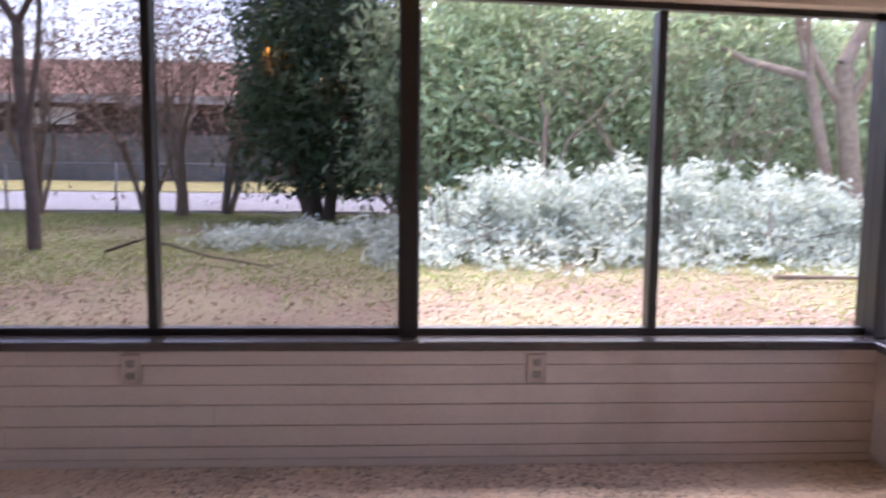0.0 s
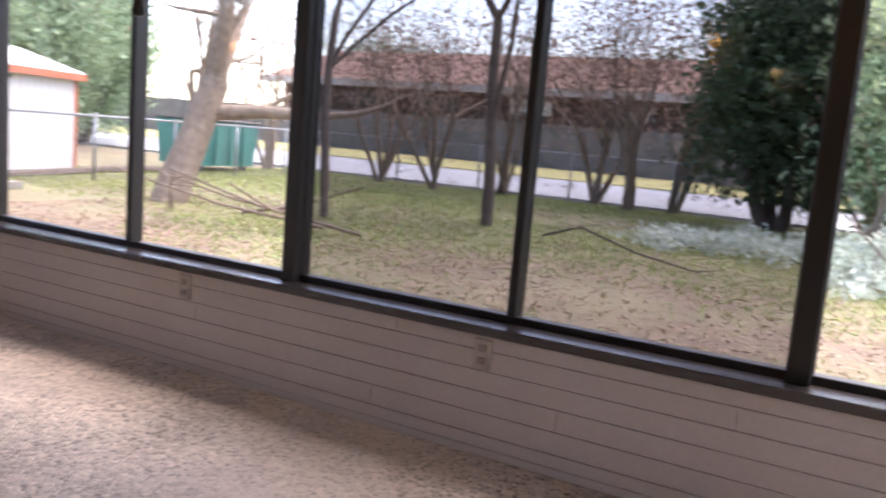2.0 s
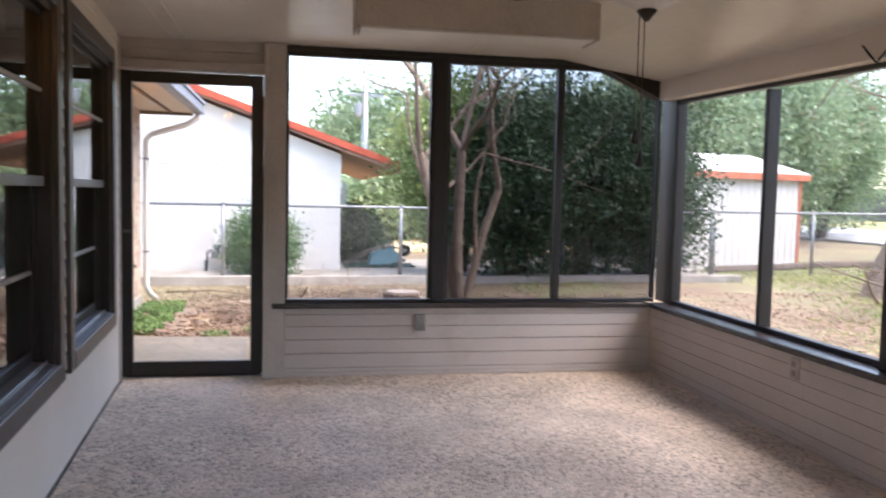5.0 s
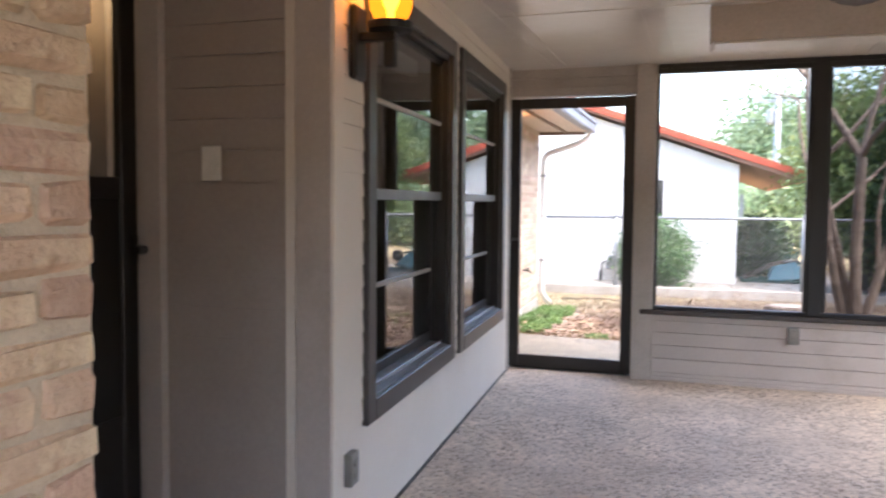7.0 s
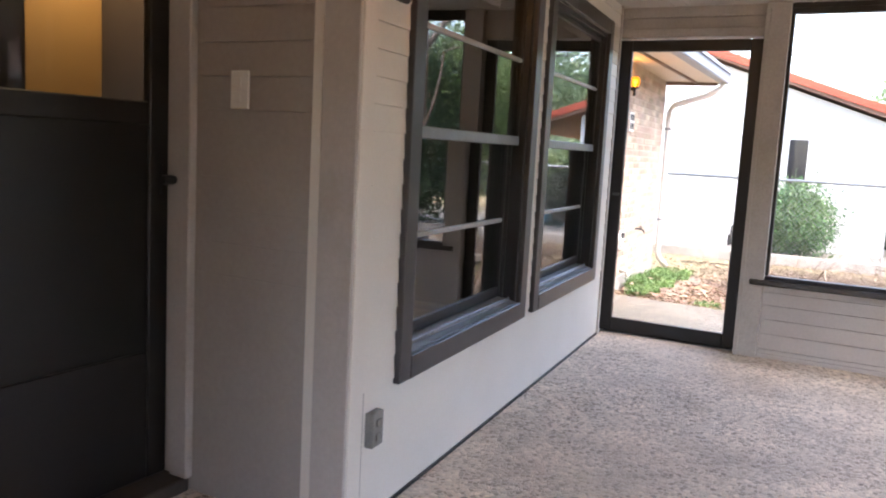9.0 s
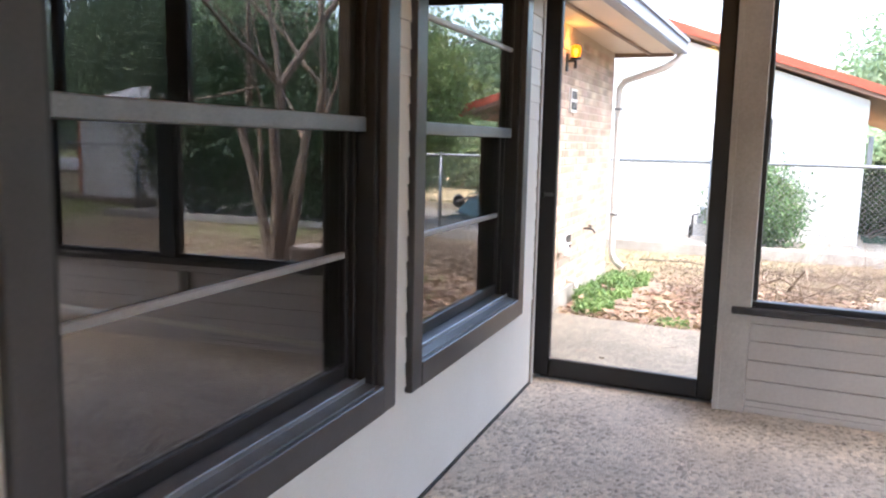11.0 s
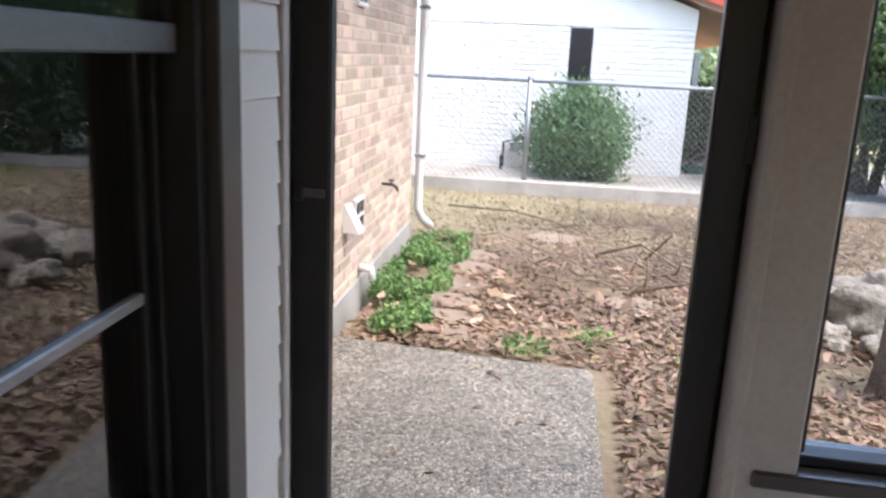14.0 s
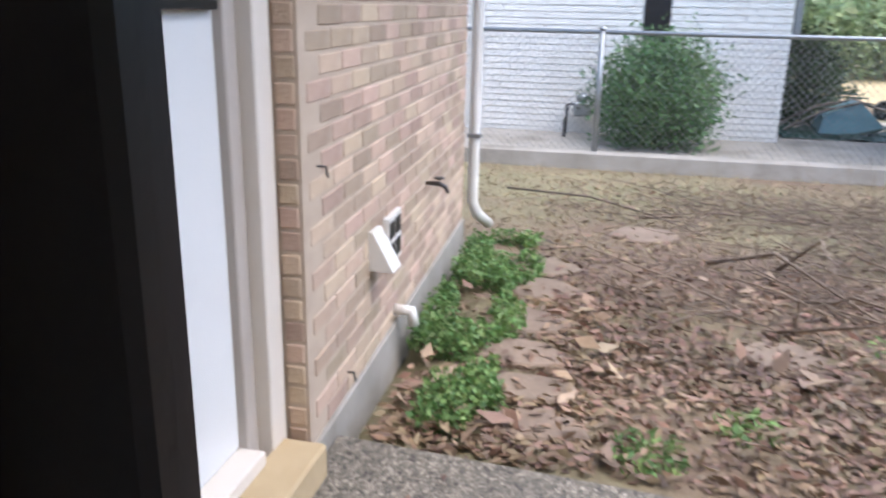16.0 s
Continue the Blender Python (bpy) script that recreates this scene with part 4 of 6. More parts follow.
ob = new("weed_tufts", leaf_mesh("weed_tufts", np.concatenate(pts), 0.038, M["leaf_green"], rng, aspect=0.35))
tagged(ob, "small green weed tufts among dry leaves", "weeds", kind="stuff")

# dry leaves: by the door and over the yard
def litter(name, label, n, x0, x1, y0, y1, size, material, seed, dens=None, lift=0.012):
    g = np.random.default_rng(seed)
    x, y = g.uniform(x0, x1, n), g.uniform(y0, y1, n)
    if dens:
        k = np.array([dens(a, b) for a, b in zip(x, y)]) > g.random(n)
        x, y = x[k], y[k]
    z = np.array([ground_z(a, b) for a, b in zip(x, y)]) + lift * (0.3 + g.random(len(x)))
    o = new(name, leaf_mesh(name, np.stack([x, y, z], 1), size, material, g, flat=0.8, aspect=0.4))
    return tagged(o, label, "dry leaves", kind="stuff")


def near_d(x, y):
    if x < 1.85 and y > -0.7:
        return 0
    d = 1.0 if x < 2.6 else max(0.05, 1 - (x - 2.6) / 1.9)
    if y > 0.02 + 0.1 * x - 0.2 and x > 2.35:
        d *= 0.3
    return d * (0.75 + 0.9 * noise.noise((x * 1.7, y * 1.7, 1.0)))


litter("leaf_litter", "thick brown dry leaves on the ground beside the slab", 95000, 0.1, 7.0, -4.5, 0.6, 0.05, M["leaf_brown"], 5, near_d, 0.03)
litter("oak_leaves", "large curled tan oak leaves on the ground", 620, 1.9, 5.5, -2.6, 0.62, 0.11, M["leaf_lawn"], 6, near_d, 0.06)
litter("lawn_leaves", "scattered brown leaves over the winter lawn", 150000, -12, 6, -13.5, -4.0, 0.045, M["leaf_lawn"], 7, lambda x, y: min(1, 1.5 * math.exp(-((y + 6.4) / 3.8) ** 2)) * (0.6 + 0.8 * noise.noise((x * .5, y * .5, 2.0))), 0.02)
litter("leaf_crumbs", "dark crumbled leaf debris over bare soil", 60000, 1.8, 7.0, -4.5, 0.45, 0.03, M["leaf_crumb"], 15, lambda x, y: 0.0 if x < 1.85 and y > -0.7 else (0.95 if x < 5.0 else 0.45) * (0.6 + 0.8 * noise.noise((x * 1.1, y * 1.1, 4.0))), 0.014)
g8 = np.random.default_rng(8)
k = 210000
x, y = g8.uniform(-11, 12, k), g8.uniform(-21, -4.5, k)
keep = np.array([0.62 + 0.9 * noise.noise((a * 0.22, b * 0.22, 7.0)) - 0.55 * max(0, min(1, (b + 10.5) / 3.0)) for a, b in zip(x, y)]) > g8.random(k)
x, y = x[keep], y[keep]
z = np.array([ground_z(a, b) for a, b in zip(x, y)]) + 0.03 * g8.random(len(x))
tagged(new("lawn_grass", leaf_mesh("lawn_grass", np.stack([x, y, z], 1), 0.11, M["grass"], g8, aspect=0.12)), "patchy yellow-green winter grass", "grass", kind="stuff")
g9 = np.random.default_rng(9)
k = 14000
x, y = g9.uniform(4.2, 7.7, k), g9.uniform(-5, 3, k)
z = np.array([ground_z(a, b) for a, b in zip(x, y)]) + 0.02 * g9.random(k)
M["thatch"] = leaf_mat("gray_brown_thatch", rgb("AC9C7C"), rgb("81725A"), rnd=0.4, through_light=0.2)
tagged(new("dry_grass", leaf_mesh("dry_grass", np.stack([x, y, z], 1), 0.07, M["thatch"], g9, aspect=0.12)), "short gray-brown dry grass by the fence", "grass", kind="stuff")
slab_leaf = np.random.default_rng(10)
sl = np.stack([slab_leaf.uniform(0.5, 1.75, 26), slab_leaf.uniform(-0.6, 0.55, 26), np.full(26, -0.04)], 1)
tagged(new("slab_leaves", leaf_mesh("slab_leaves", sl, 0.045, M["leaf_brown"], slab_leaf, flat=0.93)), "a few pale dry leaves lying on the slab", "dry leaves", kind="stuff")


# fallen branches
def stick(name, pts, r, label, seed, twigs=6, material="twig"):
    g = np.random.default_rng(seed)
    bm = bmesh.new()
    tube(bm, pts, [r * (1 - 0.6 * i / (len(pts) - 1)) for i in range(len(pts))], 6)
    for i in range(twigs):
        k = int(g.integers(0, len(pts) - 1))
        p = Vector(pts[k]).lerp(Vector(pts[k + 1]), g.random())
        d = Vector((g.normal(), g.normal(), abs(g.normal()) * 0.5)).normalized()
        q = p + d * g.uniform(0.15, 0.5)
        tube(bm, [p, p.lerp(q, 0.5) + Vector(g.normal(size=3)) * 0.03, q], [r * 0.4, r * 0.3, r * 0.12], 4, caps=False)
    return thing(name, bm, M[material], label, "branch", group="fallen branches", smooth=True)


def gp(x, y, h=0.03):
    return (x, y, ground_z(x, y) + h)


gq = np.random.default_rng(77)
for i in range(16):
    bx, by = gq.uniform(3.2, 4.9), gq.uniform(-2.9, -0.75)
    an, ln_ = gq.uniform(0, 6.28), gq.uniform(0.5, 1.1)
    dx, dy, up_ = math.cos(an) * ln_, math.sin(an) * ln_, gq.uniform(0.1, 0.38)
    stick("fallen_branch", [gp(bx, by, .02), gp(bx + dx * .35 + gq.normal() * .06, by + dy * .35 + gq.normal() * .06, up_ * .5), gp(bx + dx * .7 + gq.normal() * .08, by + dy * .7 + gq.normal() * .08, up_), gp(bx + dx, by + dy, up_ * gq.uniform(.3, 1.2))], gq.uniform(0.005, 0.01), "thin pale bare branch lying on dry leaves", 300 + i, 5, "palebark")
stick("fallen_branch", [gp(6.2, 0.8, .05), gp(5.7, 0.1, .12), gp(5.3, -0.35, .1), gp(5.0, -0.7, .04)], 0.011, "long thin fallen branch on dry grass", 21, 5)
stick("fallen_branch", [gp(5.5, -0.3, .03), gp(5.2, -0.55, .12), gp(4.9, -0.7, .05)], 0.009, "short bent pale fallen branch", 22, 4, "palebark")
stick("fallen_branch", [gp(4.3, -0.65, .04), gp(4.0, -0.95, .2), gp(3.7, -1.15, .12), gp(3.3, -1.35, .06)], 0.013, "pale curved fallen branch over leaves", 23, 8, "palebark")
stick("fallen_branch", [gp(3.25, -0.93, -.02), gp(3.27, -0.94, .12), gp(3.24, -0.93, .26)], 0.012, "upright broken pale twig", 24, 1, "palebark")
stick("fallen_branch", [gp(5.14, -1.72, -.02), gp(5.12, -1.7, .25), gp(5.1, -1.67, .52)], 0.007, "thin upright dry stem among cut branches", 26, 1)
stick("fallen_branch", [gp(4.2, -1.0, .05), gp(3.95, -1.15, .3), gp(3.6, -1.2, .1)], 0.012, "pale curved fallen branch over leaves", 25, 6, "palebark")
g = np.random.default_rng(31)
for i in range(96):
    x, y = g.uniform(3.3, 6.6), g.uniform(-3.2, -0.5)
    a = g.uniform(-0.9, 0.9) + 1.9
    ln = g.uniform(0.6, 1.7)
    pts_ = [gp(x + math.cos(a) * ln * s_ + g.normal() * 0.06, y + math.sin(a) * ln * s_ + g.normal() * 0.06, 0.03 + 0.28 * s_ * g.random()) for s_ in (-0.5, -0.2, 0.15, 0.5)]
    stick("fallen_branch", pts_, g.uniform(0.004, 0.009), "thin dry cut branch in a low heap", 40 + i, 13, "palebark" if i % 2 == 0 else "twig")
stick("fallen_branch", [gp(-0.2, -12.2, .05), gp(-0.9, -11.8, .3), gp(-1.9, -11.2, .12), gp(-2.8, -10.8, .04)], 0.024, "thin crooked fallen branch on the lawn", 91, 8, "twig")
for i, (x, y) in enumerate(((2.6, -9.0), (2.9, -8.6), (3.3, -9.3), (2.2, -8.8), (3.6, -8.4), (2.4, -9.6))):
    a = 0.4 + 0.5 * i
    stick("fallen_branch", [gp(x - math.cos(a) * 1.4, y - math.sin(a) * 1.4, .04), gp(x, y, .3), gp(x + math.cos(a) * 1.3, y + math.sin(a) * 1.3, .7)], 0.025, "pale cut branch on the lawn", 100 + i, 10, "palebark")
stick("fallen_branch", [gp(-9.0, -9.9, .05), gp(-10.0, -9.6, .08), gp(-11.2, -9.4, .05)], 0.03, "yellowish cut pole on the lawn", 120, 0, "palebark")

# rocks and stump by the end window
def rock(x, y, r, seed, label="pale limestone rock with dark pits"):
    g = np.random.default_rng(seed)
    bm = bmesh.new()
    bmesh.ops.create_icosphere(bm, subdivisions=4, radius=1)
    s = Vector(g.uniform(0.75, 1.2, 3)) * r
    for v in bm.verts:
        d = 1 + 0.42 * noise.noise(v.co * 1.5 + Vector((seed, 0, 0))) + 0.22 * noise.noise(v.co * 3.6 + Vector((0, seed, 0))) + 0.1 * noise.noise(v.co * 9)
        v.co = Vector((x + v.co.x * s.x * d, y + v.co.y * s.y * d, ground_z(x, y) + r * 0.35 + v.co.z * s.z * 0.75 * d))
    return thing("rock", bm, M["rock"], label, "rock", group="garden rocks", smooth=True)


for i, (x, y, r) in enumerate(((2.55, -1.78, 0.16), (2.85, -2.1, 0.24), (3.1, -1.85, 0.17), (2.4, -2.12, 0.15), (3.3, -2.35, 0.27), (3.15, -2.8, 0.22), (2.05, -2.9, 0.14))):
    rock(x, y, r, 60 + i)
bm = bmesh.new()
lathe(bm, [(0.235, -0.1), (0.205, 0.05), (0.185, 0.2), (0.18, 0.42), (0.165, 0.435)], (0, 0, 0), 22)
for v in bm.verts:
    a_ = math.atan2(v.co.y, v.co.x)
    k_ = 1 + 0.06 * math.sin(5 * a_ + 1) + 0.035 * math.sin(11 * a_) + 0.03 * noise.noise(v.co * 9)
    v.co.x, v.co.y = v.co.x * k_, v.co.y * k_
stump = tagged(empty("stump", "dark weathered tree stump with a pale sawn top", "stump", at=gp(1.86, -2.0, 0)), "dark weathered tree stump with a pale sawn top", "stump")
part("trunk", bm, M["bark"], stump)
bm = bmesh.new()
lathe(bm, [(0.15, 0.432), (0.152, 0.44), (0.09, 0.443)], (0, 0, 0), 22)
part("sawn_face", bm, M["wood"], stump, "pale gray sawn face")

# ---- the house outside the door: white door, brick wall, eaves ----
BR = Matrix.Translation((1.62, brick_y(1.62), 0)) @ Matrix.Rotation(math.atan(0.044), 4, "Z")
BL = 2.69                                   # length of the brick face
bm = bmesh.new()
box(bm, 0.004, 0.002, -0.3, BL - 0.012, 0.2, 2.2, m=BR)
wall_brick = thing("wall_house_outside", bm, M["mortar"], "tan brick house wall outside the porch door", "wall", kind="structure")
part("footing", one_box(0.0, -0.012, -0.35, BL, 0.01, 0.02, m=BR, bevel=0.006), M["concrete"], wall_brick, "gray concrete footing")
part("side_face", one_box(BL - 0.2, 0.02, -0.3, BL - 0.014, 3.5, 2.2, m=BR), M["mortar"], wall_brick)
bm = bmesh.new()
box(bm, 0.05, 0.86, -0.3, 1.62, 0.95, 2.2)
thing("wall_porch_side", bm, M["wallpaint"], "white wall beside the outside door", "wall", kind="structure")
d3 = empty("door_3", "white-painted house door, closed, in a white frame", "door", kind="structure")
part("leaf", one_box(0.55, 0.815, 0.1, 1.455, 0.85, 2.12, bevel=0.003), M["doorwhite"], d3)
part("jamb", one_box(1.456, 0.79, 0.03, 1.52, 0.855, 2.15, bevel=0.004), M["trimpaint"], d3)
part("jamb", one_box(1.521, 0.748, 0.03, 1.613, 0.855, 2.15, bevel=0.004), M["wallpaint"], d3)
part("jamb", one_box(0.47, 0.765, 0.03, 0.549, 0.855, 2.15, bevel=0.004), M["wallpaint"], d3)
part("head", one_box(0.549, 0.77, 2.121, 1.456, 0.855, 2.2, bevel=0.004), M["wallpaint"], d3)
part("sill_plate", one_box(0.5, 0.74, 0.045, 1.46, 0.86, 0.098, bevel=0.004), M["wallpaint"], d3, "white door sill")
part("closer_bar", one_box(1.2, 0.79, 1.24, 1.44, 0.812, 1.262, bevel=0.004), M["black"], d3, "dark closer bar")
bm = bmesh.new()
box(bm, 0.1, 0.62, -0.05, 1.6, 0.76, 0.06, bevel=0.008)
thing("door_sill", bm, M["threshold"], "tan stone sill under the white door", "threshold", kind="structure")

# eaves: soffit, gutter, downspout
bm = bmesh.new()
hexa(bm, [(0.07, 0.2, 2.2), (4.38, 0.2, 2.16), (4.38, 1.2, 2.18), (0.07, 1.2, 2.22)], [(0.07, 0.2, 2.24), (4.38, 0.2, 2.2), (4.38, 1.2, 2.22), (0.07, 1.2, 2.26)])
M["eavewood"] = mat("brown_eave_wood", rgb("8A7466"), rgb("6E5C50"), rough=0.7, scale=5, fine=60, bump=0.2)
M["gutter"] = mat("gray_gutter_paint", rgb("8B8E97"), rgb("777A84"), rough=0.5, scale=3, fine=50, bump=0.08)
M["soffit"] = mat("pinkish_soffit_paint", rgb("D8C8B8"), rgb("C6B4A2"), rough=0.6, scale=2, fine=50, bump=0.1)
sf = thing("soffit", bm, M["soffit"], "pale painted soffit under the house eaves", "soffit", kind="structure")
bm = bmesh.new()
hexa(bm, [(0.07, 0.43, 2.184), (4.3, 0.43, 2.146), (4.3, 0.46, 2.146), (0.07, 0.46, 2.184)], [(0.07, 0.43, 2.203), (4.3, 0.43, 2.164), (4.3, 0.46, 2.164), (0.07, 0.46, 2.203)])
part("batten", bm, M["eavewood"], sf, "thin gray-brown batten")
part("end_board", one_box(4.3, 0.21, 2.13, 4.34, 0.9, 2.19, bevel=0.004), M["eavewood"], sf, "brown end board under the eave")
gut = empty("gutter", "gray metal gutter along the eaves with a downspout", "gutter")
bm = bmesh.new()
for y0, y1, z0, z1 in ((0.09, 0.1, 2.2, 2.33), (0.1, 0.19, 2.19, 2.2), (0.19, 0.2, 2.2, 2.33)):
    hexa(bm, [(0.1, y0, z0), (4.38, y0, z0 - 0.035), (4.38, y1, z0 - 0.035), (0.1, y1, z0)], [(0.1, y0, z1), (4.38, y0, z1 - 0.035), (4.38, y1, z1 - 0.035), (0.1, y1, z1)])
box(bm, 4.38, 0.09, 2.155, 4.387, 0.2, 2.295)
part("trough", bm, M["gutter"], gut)
bm = bmesh.new()
hexa(bm, [(0.1, 0.072, 2.3), (4.39, 0.072, 2.265), (4.39, 0.0895, 2.265), (0.1, 0.0895, 2.3)], [(0.1, 0.072, 2.335), (4.39, 0.072, 2.3), (4.39, 0.0895, 2.3), (0.1, 0.0895, 2.335)])
part("lip", bm, M["gutter"], gut, "rolled gray front lip")
bm = bmesh.new()
py = brick_y(4.4) - 0.045
tube(bm, [(4.32, 0.15, 2.17), (4.32, 0.16, 2.1), (4.34, 0.3, 2.02), (4.38, py - 0.06, 1.9), (4.39, py, 1.82), (4.4, py, 1.2), (4.4, py, 0.1), (4.42, py - 0.03, 0.02), (4.55, py - 0.08, -0.07)], 0.034, 10)
part("downspout", bm, M["whiteplastic"], gut, "cream-white downspout", smooth=True)
for z in (0.5, 1.6):
    part("strap", one_box(4.36, py - 0.04, z, 4.44, py + 0.035, z + 0.025), M["galv"], gut)

# fittings on the brick wall
def on_brick(u, z):
    return BR @ Vector((u, 0, z))


def lattice_vent(u, z, w, h, label):
    v = empty("wall_vent", label, "vent", group="wall vents", at=on_brick(u, z))
    R = BR.to_3x3().to_4x4()
    part("frame", one_box(-w / 2, -0.02, -h / 2, w / 2, -0.0, h / 2, m=R), M["whiteplastic"], v)
    for i in range(2):
        for j in range(2):
            cx, cz = (-0.5 + i) * w * 0.46, (-0.5 + j) * h * 0.46
            part("hole", one_box(cx - w * 0.17, -0.024, cz - h * 0.17, cx + w * 0.17, -0.0205, cz + h * 0.17, m=R), M["black"], v)


lattice_vent(0.92, 0.4, 0.2, 0.19, "white block vent with four dark openings")
lattice_vent(0.92, 1.6, 0.2, 0.19, "white block vent with four dark openings, high on the wall")
bm = bmesh.new()
q = [on_brick(0.62, 0.36) + Vector(o) for o in ((0, -0.09, 0), (0.1, -0.09, 0), (0.1, 0, 0), (0, 0, 0))]
hexa(bm, q, [on_brick(0.62, 0.5) + Vector(o) for o in ((0, -0.015, 0), (0.1, -0.015, 0), (0.1, 0, 0), (0, 0, 0))])
thing("vent_hood", bm, M["whiteplastic"], "white sloping dryer vent hood on the brick wall", "vent")
bib = empty("hose_bib", "dark metal hose tap on the brick wall", "tap", at=on_brick(1.59, 0.47))
bib.scale = (0.7, 0.7, 0.7)
bm = bmesh.new()
tube(bm, [(0, 0, 0), (0, -0.09, 0), (0.01, -0.13, -0.02), (0.01, -0.15, -0.06)], [0.013, 0.016, 0.014, 0.012], 8)
part("spout", bm, M["gray"], bib, smooth=True)
bm = bmesh.new()
lathe(bm, [(0.006, 0), (0.032, 0.004), (0.032, 0.014), (0.006, 0.018)], (0, -0.09, 0.03), 10)
part("valve_wheel", bm, M["gray"], bib)
part("stem", one_box(-0.005, -0.095, 0.01, 0.005, -0.085, 0.035), M["gray"], bib)
bm = bmesh.new()
tube(bm, [on_brick(1.0, 0.07), on_brick(1.0, 0.07) + Vector((0, -0.07, 0)), on_brick(1.0, 0.03) + Vector((0, -0.08, -0.02))], 0.024, 10)
thing("drain_pipe", bm, M["whiteplastic"], "short white plastic drain elbow low on the wall", "pipe", smooth=True)
for u, z in ((0.12, 0.83), (0.35, 0.1)):
    bm = bmesh.new()
    p = on_brick(u, z)
    tube(bm, [p, p + Vector((0, -0.025, 0)), p + Vector((0.0, -0.03, -0.03))], 0.004, 5)
    thing("wall_hook", bm, M["gray"], "small rusty hook on the brick wall", "hook")


def sconce(name, wall_point, out, label, power, size=1.0):
    """Black bracket lamp with a lit amber glass jar."""
    s = empty(name, label, "lamp", at=wall_point)
    o = Vector(out).normalized()
    side = Vector((-o.y, o.x, 0))
    R = Matrix(((side.x, o.x, 0, 0), (side.y, o.y, 0, 0), (0, 0, 1, 0), (0, 0, 0, 1)))
    s.scale = (size, size, size)
    bm = bmesh.new()
    box(bm, -0.055, 0.0, -0.13, 0.055, 0.025, 0.12, m=R, bevel=0.008)
    part("back_plate", bm, M["black"], s)
    bm = bmesh.new()
    box(bm, -0.02, 0.026, 0.0, 0.02, 0.15, 0.03, m=R, bevel=0.004)
    box(bm, -0.02, 0.11, -0.09, 0.02, 0.15, 0.0, m=R, bevel=0.006)
    part("arm", bm, M["black"], s)
    bm = bmesh.new()
    lathe(bm, [(0.03, 0.03), (0.075, 0.035), (0.078, 0.06), (0.06, 0.065)], o * 0.13, 18)
    part("cup", bm, M["black"], s)
    bm = bmesh.new()
    lathe(bm, [(0.052, 0.066), (0.07, 0.1), (0.078, 0.15), (0.07, 0.21), (0.05, 0.235), (0.02, 0.24)], o * 0.13, 20)
    part("globe", bm, M["amber"], s, "lit amber glass globe", smooth=True)
    bm = bmesh.new()
    lathe(bm, [(0.012, 0.07), (0.014, 0.1), (0.028, 0.13), (0.03, 0.155), (0.018, 0.18), (0.005, 0.185)], o * 0.13, 14)
    part("bulb", bm, M["bulb"], s, "glowing yellow bulb", smooth=True)
    L = bpy.data.lights.new(name + "_light", "POINT")
    L.energy, L.color, L.shadow_soft_size = power, (1, 0.5, 0.12), 0.05
    lo = new(name + "_light", L)
    lo.location = Vector(wall_point) + (o * 0.13 + Vector((0, 0, 0.26))) * size
    return s


sconce("wall_lamp", HOUSE @ Vector((0.185, -0.012, 1.80)), HOUSE.to_3x3() @ Vector((0, -1, 0)), "black bracket wall lamp with lit amber glass", 0.7)
sconce("wall_lamp", on_brick(0.68, 1.89), BR.to_3x3() @ Vector((0, -1, 0)), "small black bracket wall lamp with lit amber glass on brick", 0.35, 0.56)

# ---- small fittings in the porch ----
def outlet(p, nrm, label, plate, grp="", deep=False):
    n_ = Vector(nrm)
    side = Vector((-n_.y, n_.x, 0))
    R = Matrix(((side.x, n_.x, 0, 0), (side.y, n_.y, 0, 0), (0, 0, 1, 0), (0, 0, 0, 1)))
    e = empty("wall_outlet", label, "outlet", grp, at=p)
    part("plate", one_box(-0.036, -0.002, -0.058, 0.036, 0.012 if not deep else 0.03, 0.058, m=R, bevel=0.004), plate, e)
    for zz in (-0.024, 0.024):
        part("socket", one_box(-0.016, 0.0125 if not deep else 0.0305, zz - 0.013, 0.016, 0.016 if not deep else 0.034, zz + 0.013, m=R, bevel=0.003), M["graybox"] if not deep else plate, e)
    return e


M["oldplate"] = mat("taupe_outlet_plate", rgb("B7AA9E"), rgb("9C8F84"), rough=0.5, scale=12, fine=90, bump=0.1)
for x in (-4.96, -3.388, -1.832):
    outlet((x, YL + 0.013, 0.397), (0, 1, 0), "taupe-painted double wall outlet under the window", M["oldplate"], "window wall outlets")
outlet((XE - 0.012, -1.872, 0.372), (-1, 0, 0), "gray covered wall outlet on the end wall", M["graybox"], deep=True)
outlet(HOUSE @ Vector((0.155, 0.0, 0.318)), HOUSE.to_3x3() @ Vector((0, -1, 0)), "gray metal outlet box low on the house wall", M["graybox"], deep=True)
sw = empty("light_switch", "white double light switch plate beside the house door", "switch", at=(-3.5575, 0.305, 1.38))
part("plate", one_box(-0.008, -0.038, -0.06, 0.0, 0.038, 0.06, bevel=0.003), M["whiteplastic"], sw)
for zz in (-0.022, 0.022):
    part("rocker", one_box(-0.013, -0.011, zz - 0.016, -0.0085, 0.011, zz + 0.016, bevel=0.002), M["whiteplastic"], sw)

